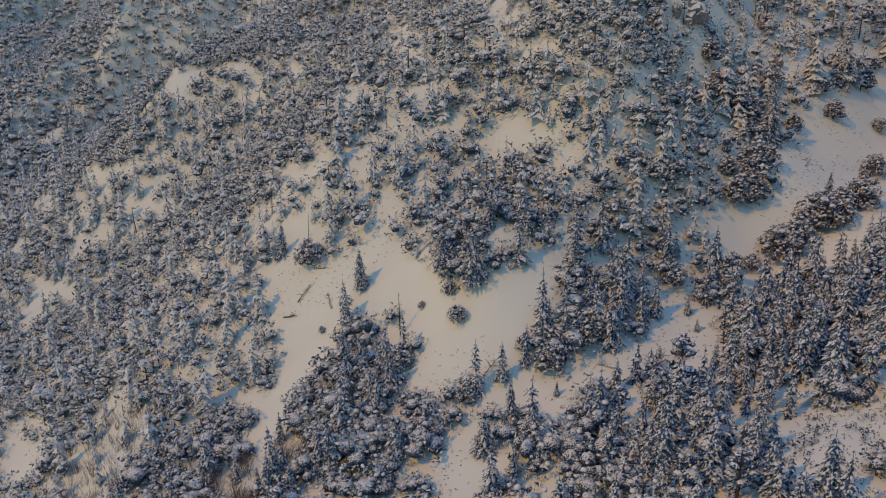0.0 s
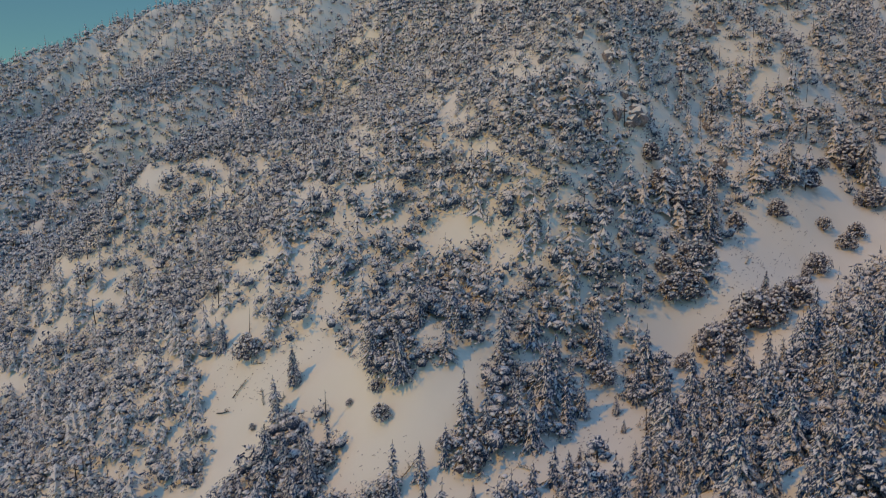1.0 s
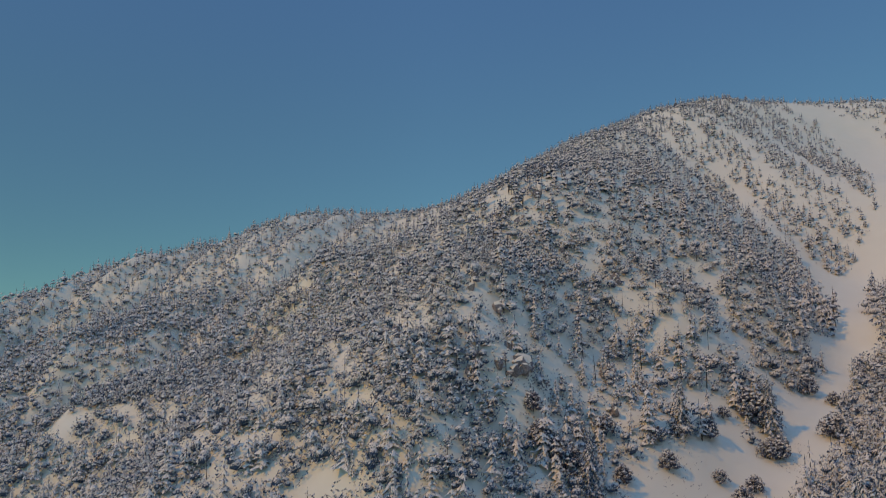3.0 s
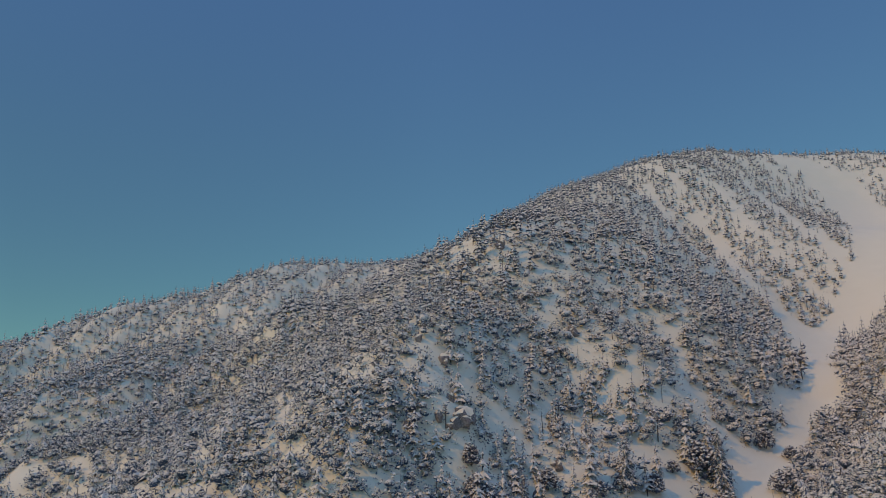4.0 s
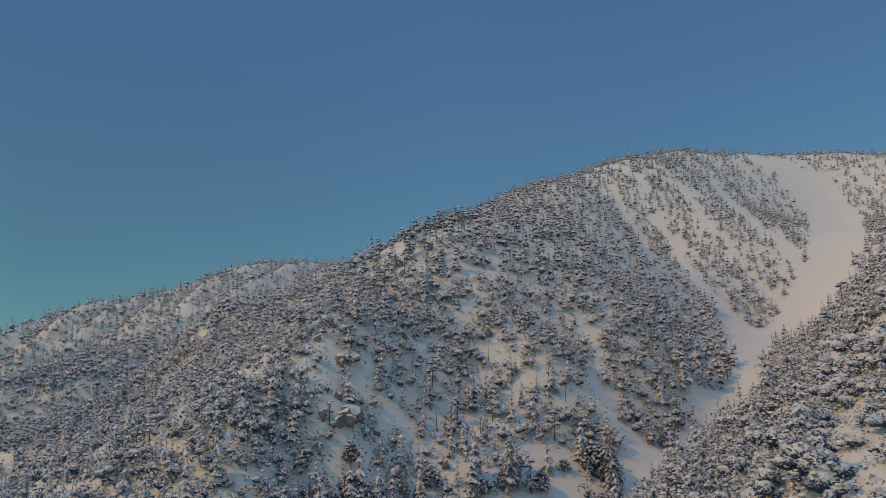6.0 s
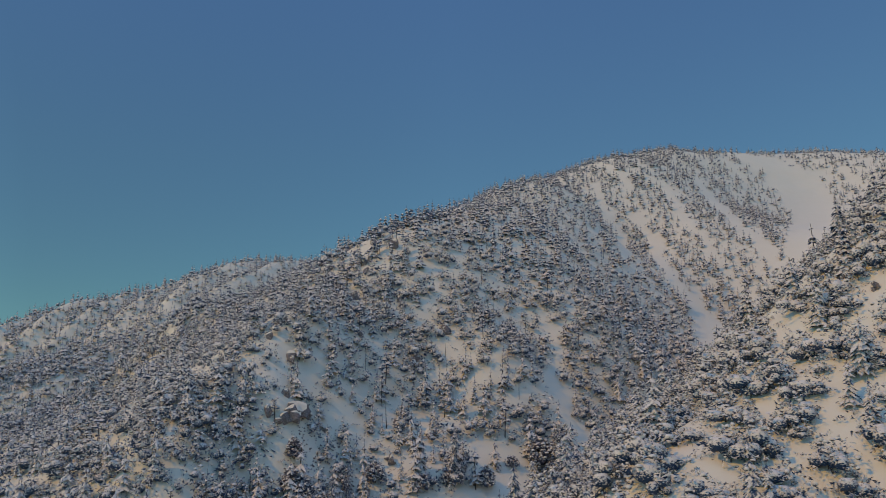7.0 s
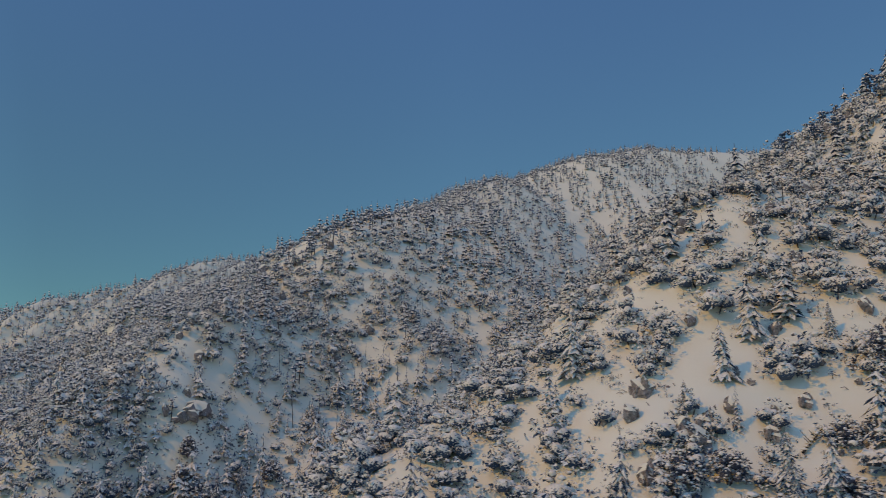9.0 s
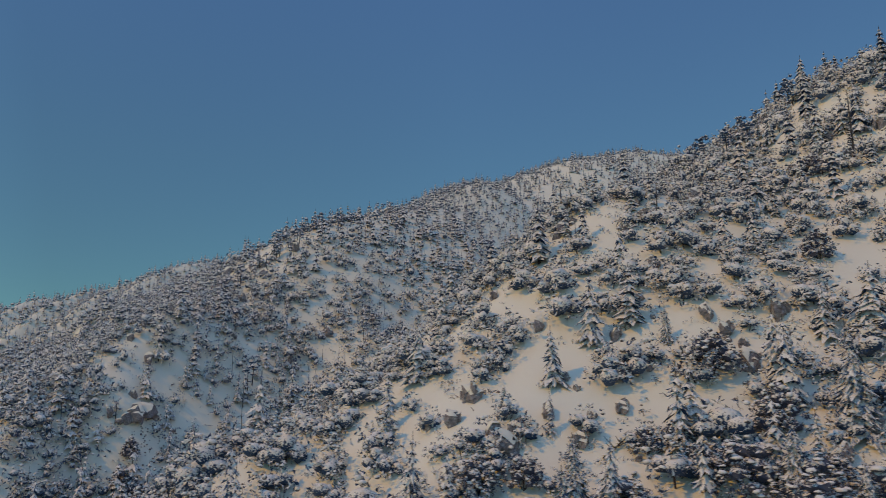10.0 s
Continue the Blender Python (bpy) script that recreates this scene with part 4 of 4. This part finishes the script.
# ---- the rest of the woods, joined ----
def woods(name, which, level, label):
    v_all, t_all, m_all, n = [], [], [], 0
    rng = np.random.default_rng(77 + level)
    for kind, (make, leaf, _, _) in KINDS.items():
        for variant in range(8):
            idx = np.nonzero(which & (kinds == kind) & (np.arange(len(spots)) % 8 == variant))[0]
            if not len(idx):
                continue
            parts = [s.arrays() for s in make(500 + 10 * level + variant, BASE_HEIGHT[kind], level)]
            slots = (4 if kind == "bare_shrub" else 0, 1 if leaf is NEEDLES else 2, 3, 5)
            v = np.concatenate([p[0] for p in parts])
            off = np.cumsum([0] + [len(p[0]) for p in parts])
            t = np.concatenate([p[1] + o for p, o in zip(parts, off)])
            mi = np.concatenate([np.full(len(p[1]), s) for p, s in zip(parts, slots)])
            a = rng.uniform(0, 6.28, len(idx))
            s = heights[idx] / BASE_HEIGHT[kind]
            wide = s * rng.uniform(0.85, 1.25, len(idx)) * (1, 1, 1, 0.95)[level]
            ca, sa = np.cos(a)[:, None], np.sin(a)[:, None]
            x = (v[None, :, 0] * ca - v[None, :, 1] * sa) * wide[:, None] + spots[idx, 0][:, None]
            y = (v[None, :, 0] * sa + v[None, :, 1] * ca) * wide[:, None] + spots[idx, 1][:, None]
            z = v[None, :, 2] * s[:, None] + zs[idx][:, None] - 0.1 - (0.07 * heights[idx][:, None] if kind == "oak" else 0)
            v_all.append(np.stack([x, y, z], -1).reshape(-1, 3))
            t_all.append((t[None] + (np.arange(len(idx)) * len(v))[:, None, None]).reshape(-1, 3) + n)
            m_all.append(np.tile(mi, len(idx)))
            n += len(idx) * len(v)
    if n:
        # from level 2 on, the snowier leaves with haze painted into their colour
        ob = new(name, mesh_of(name, np.concatenate(v_all), np.concatenate(t_all), [BARK, HAZED_NEEDLES if level > 1 else NEEDLES, HAZED_CLUMP if level > 1 else CLUMP, SNOW_CLUMP, TWIG, HAZED_CORE if level > 1 else CORE], np.concatenate(m_all)))
        ob.data.polygons.foreach_set("use_smooth", np.isin(np.concatenate(m_all), (0, 3, 5)))
        tagged(ob, label, "forest", kind="stuff")


woods("middle_forest", ~single & ~foreground & (dist < 145), 1, "dense snow-laden mixed forest of oak and fir on the spur")
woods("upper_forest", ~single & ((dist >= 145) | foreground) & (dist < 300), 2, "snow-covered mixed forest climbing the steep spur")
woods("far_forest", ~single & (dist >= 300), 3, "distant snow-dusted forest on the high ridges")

# ---- boulders and the rock outcrop ----
def rock_arrays(seed, size, tall):
    """A broken rock: a few angular blocks grown into one another."""
    rng = np.random.default_rng(seed)
    shape = Shape()
    for k in range(4):
        bm = bmesh.new()
        reach = 1.0 if k == 0 else rng.uniform(0.45, 0.75)
        for p in rng.normal(size=(15, 3)):
            bm.verts.new(p / np.linalg.norm(p) * rng.uniform(0.75, 1.05) * reach)
        bmesh.ops.convex_hull(bm, input=bm.verts)
        for v in [v for v in bm.verts if not v.link_faces]:
            bm.verts.remove(v)
        bmesh.ops.triangulate(bm, faces=bm.faces)
        bmesh.ops.subdivide_edges(bm, edges=bm.edges, cuts=1)
        for v in bm.verts:
            v.co *= 1 + rng.normal(0, 0.06)
        bmesh.ops.triangulate(bm, faces=bm.faces)
        bm.verts.index_update()
        at = np.zeros(3) if k == 0 else rng.uniform(-0.7, 0.7, 3) * (1, 1, 0.6)
        v = (np.array([v.co for v in bm.verts]) + at) * (size, size * 0.8, size * tall)
        shape.add(v, [[v.index for v in f.verts] for f in bm.faces])
        bm.free()
    return shape.arrays()


def boulder(x, y, height, seed, name="boulder", label="grey-brown granite boulder with a cap of snow", wide=0.62, sunk=0.3):
    v, t = rock_arrays(seed, height * wide, 0.75 / wide)
    z = float(ground(x, y))
    ob = new(name)
    ob.matrix_basis = pose(x, y, z + height * (0.5 - sunk), 0, 0, 53 * seed % 360)
    ob.empty_display_size = 0.3
    rock = new("rock", mesh_of("rock", v, t, [ROCK]))
    rock.parent = ob
    # snow lies on what faces up, as a padded sheet
    a, b, c = v[t[:, 0]], v[t[:, 1]], v[t[:, 2]]
    n = np.cross(b - a, c - a)
    n /= np.linalg.norm(n, axis=1)[:, None] + 1e-9
    flat = n[:, 2] > 0.48
    if flat.any():
        used = np.unique(t[flat])
        back = np.full(len(v), -1)
        back[used] = np.arange(len(used))
        rim = np.zeros(len(v))
        np.add.at(rim, t[flat].ravel(), 1)
        pad = v[used] + np.array([0, 0, 1.0]) * (0.05 * height * np.clip(rim[used] - 1.5, -0.2, 4) / 2)[:, None]
        cap = new("snow_cap", mesh_of("snow_cap", pad, back[t[flat]], [SNOW_CAP], smooth=True))
        cap.parent = ob
        tagged(cap, kind="stuff")
    tagged(ob, label, "rock", group="boulders on the slope")
    return ob


BOULDERS = [
    (159.9, 59.6, 3.7), (162.3, 52.7, 5.3), (166.8, 55.7, 2.6), (169.0, 59.7, 1.7), (186.0, 57.3, 4.1), (190.9, 62.3, 4.0), (184.1, 42.5, 4.9), (187.1, 44.3, 3.2),
    (158.1, 56.9, 2.7), (157.7, 50.7, 2.7), (169.8, 58.2, 1.1), (170.8, 55.3, 1.4), (181.5, 72.1, 3.0), (184.1, 63.3, 3.1), (185.5, 61.1, 2.7), (177.2, 68.0, 2.5),
    (198.4, 60.0, 2.5), (197.6, 75.3, 2.5), (214.4, 89.4, 3.1), (211.4, 93.3, 2.9), (183.8, 50.1, 2.3), (179.2, 49.0, 1.7), (156.0, 58.1, 2.2), (158.1, 51.2, 2.6),
    (178.8, 56.2, 1.2), (177.1, 59.2, 1.4),
]
for n_, (x, y, h_) in enumerate(BOULDERS):
    boulder(x, y, h_ * 0.56, 20 + n_)
rng_rock = np.random.default_rng(8)
for n_ in range(160):
    x, y = rng_rock.uniform(128, 235), rng_rock.uniform(38, 120)
    if float(ground(x, y)) > 55:
        boulder(x, y, 0.5 + 1.7 * rng_rock.uniform(0, 1) ** 1.8, 60 + n_ % 24, sunk=0.40)
# the brown crag on the spur
for n_, (x, y, h_) in enumerate(((68.8, 192.2, 3.8), (69.8, 195.0, 4.0), (67.2, 190.2, 2.8), (70.2, 197.6, 2.6))):
    boulder(x, y, h_, 200 + n_, "crag", "broken brown rock crag with snow on its ledges", 0.95, 0.36)
for n_ in range(60):
    x, y = rng_rock.uniform(15, 130), rng_rock.uniform(170, 330)
    if float(density(x, y)) > 0.1:
        boulder(x, y, rng_rock.uniform(1.5, 4.0), 300 + n_ % 20)

# ---- fallen trunks ----
def fallen_log(x, y, length, turn, seed):
    rng = np.random.default_rng(seed)
    wood, snow = Shape(), Shape()
    c, s_ = math.cos(radians(turn)), math.sin(radians(turn))
    ends = [(x + c * length * k, y + s_ * length * k) for k in (-0.5, -0.15, 0.2, 0.5)]
    path = [np.array([ex - x, ey - y, float(ground(ex, ey)) - float(ground(x, y)) + 0.22]) for ex, ey in ends]
    for q in path[1:]:
        q += np.array([rng.normal(0, 0.22), rng.normal(0, 0.22), 0])
    tube(wood, path, (0.12, 0.09, 0.07, 0.03), 6)
    for k in range(9):
        q = path[1] + (path[3] - path[1]) * rng.uniform(0, 1)
        tube(wood, [q, q + (rng.normal(0, 0.6), rng.normal(0, 0.6), rng.uniform(0.2, 1.1))], (0.06, 0.02), 3)
    for k in range(8):
        q = path[0] + (path[3] - path[0]) * (k + 0.5) / 8
        lump(snow, rng, q + (0, 0, 0.16), rng.uniform(0.2, 0.42), 0.35)
    ob = new("fallen_log")
    ob.matrix_basis = pose(x, y, float(ground(x, y)))
    trunk = new("trunk", mesh_of("trunk", *wood.arrays(), [BARK]))
    trunk.parent = ob
    cover = tagged(new("snow_cover", mesh_of("snow_cover", *snow.arrays(), [SNOW_CAP])), kind="stuff")
    cover.parent = ob
    tagged(ob, "fallen dead trunk with broken branches lying in the snow", "log", group="fallen trunks")


for n_, (x, y, length, turn) in enumerate(((-27, 153, 3.6, 30), (-21, 148, 3, 105), (-30, 150, 3.5, -15), (-17, 145, 3.2, 10), (-24, 156, 3, 160), (34, 113, 5, 20), (31, 116, 4, 150), (10, 119, 5, 35), (41, 118, 3.5, 100), (90, 170, 4, 60), (172, 52, 3, 40))):
    fallen_log(x, y, length, turn, 40 + n_)

# ---- twigs and stones poking from the open snow ----
rng_bits = np.random.default_rng(5)
bits = Shape()
bx, by = rng_bits.uniform(-42, 215, 60000), rng_bits.uniform(40, 210, 60000)
open_spot = (density(bx, by) < 0.12) & (wave_noise(bx, by, 12, 99, 2) > -0.05)
for x, y in list(zip(bx[open_spot], by[open_spot]))[:1700]:
    z = float(ground(x, y))
    if rng_bits.uniform() < 0.5:
        lump(bits, rng_bits, np.array([x, y, z]), rng_bits.uniform(0.06, 0.22), 0.7)
    else:
        a, r = rng_bits.uniform(0, 6.28), rng_bits.uniform(0.25, 0.9)
        tube(bits, [(x, y, z - 0.05), (x + math.cos(a) * r * 0.5, y + math.sin(a) * r * 0.5, z + 0.22), (x + math.cos(a) * r, y + math.sin(a) * r, z + rng_bits.uniform(0.05, 0.4))], (0.05, 0.04, 0.02), 3)
# rubble on the shaded slope below the crag
for _ in range(420):
    x, y = rng_bits.uniform(69, 86), rng_bits.uniform(180, 200)
    lump(bits, rng_bits, np.array([x, y, float(ground(x, y))]), rng_bits.uniform(0.1, 0.42), 0.7)
v, t = bits.arrays()
tagged(new("debris", mesh_of("debris", v, t, [TWIG])), "dark twigs and small stones poking through the snow", "debris", kind="stuff")
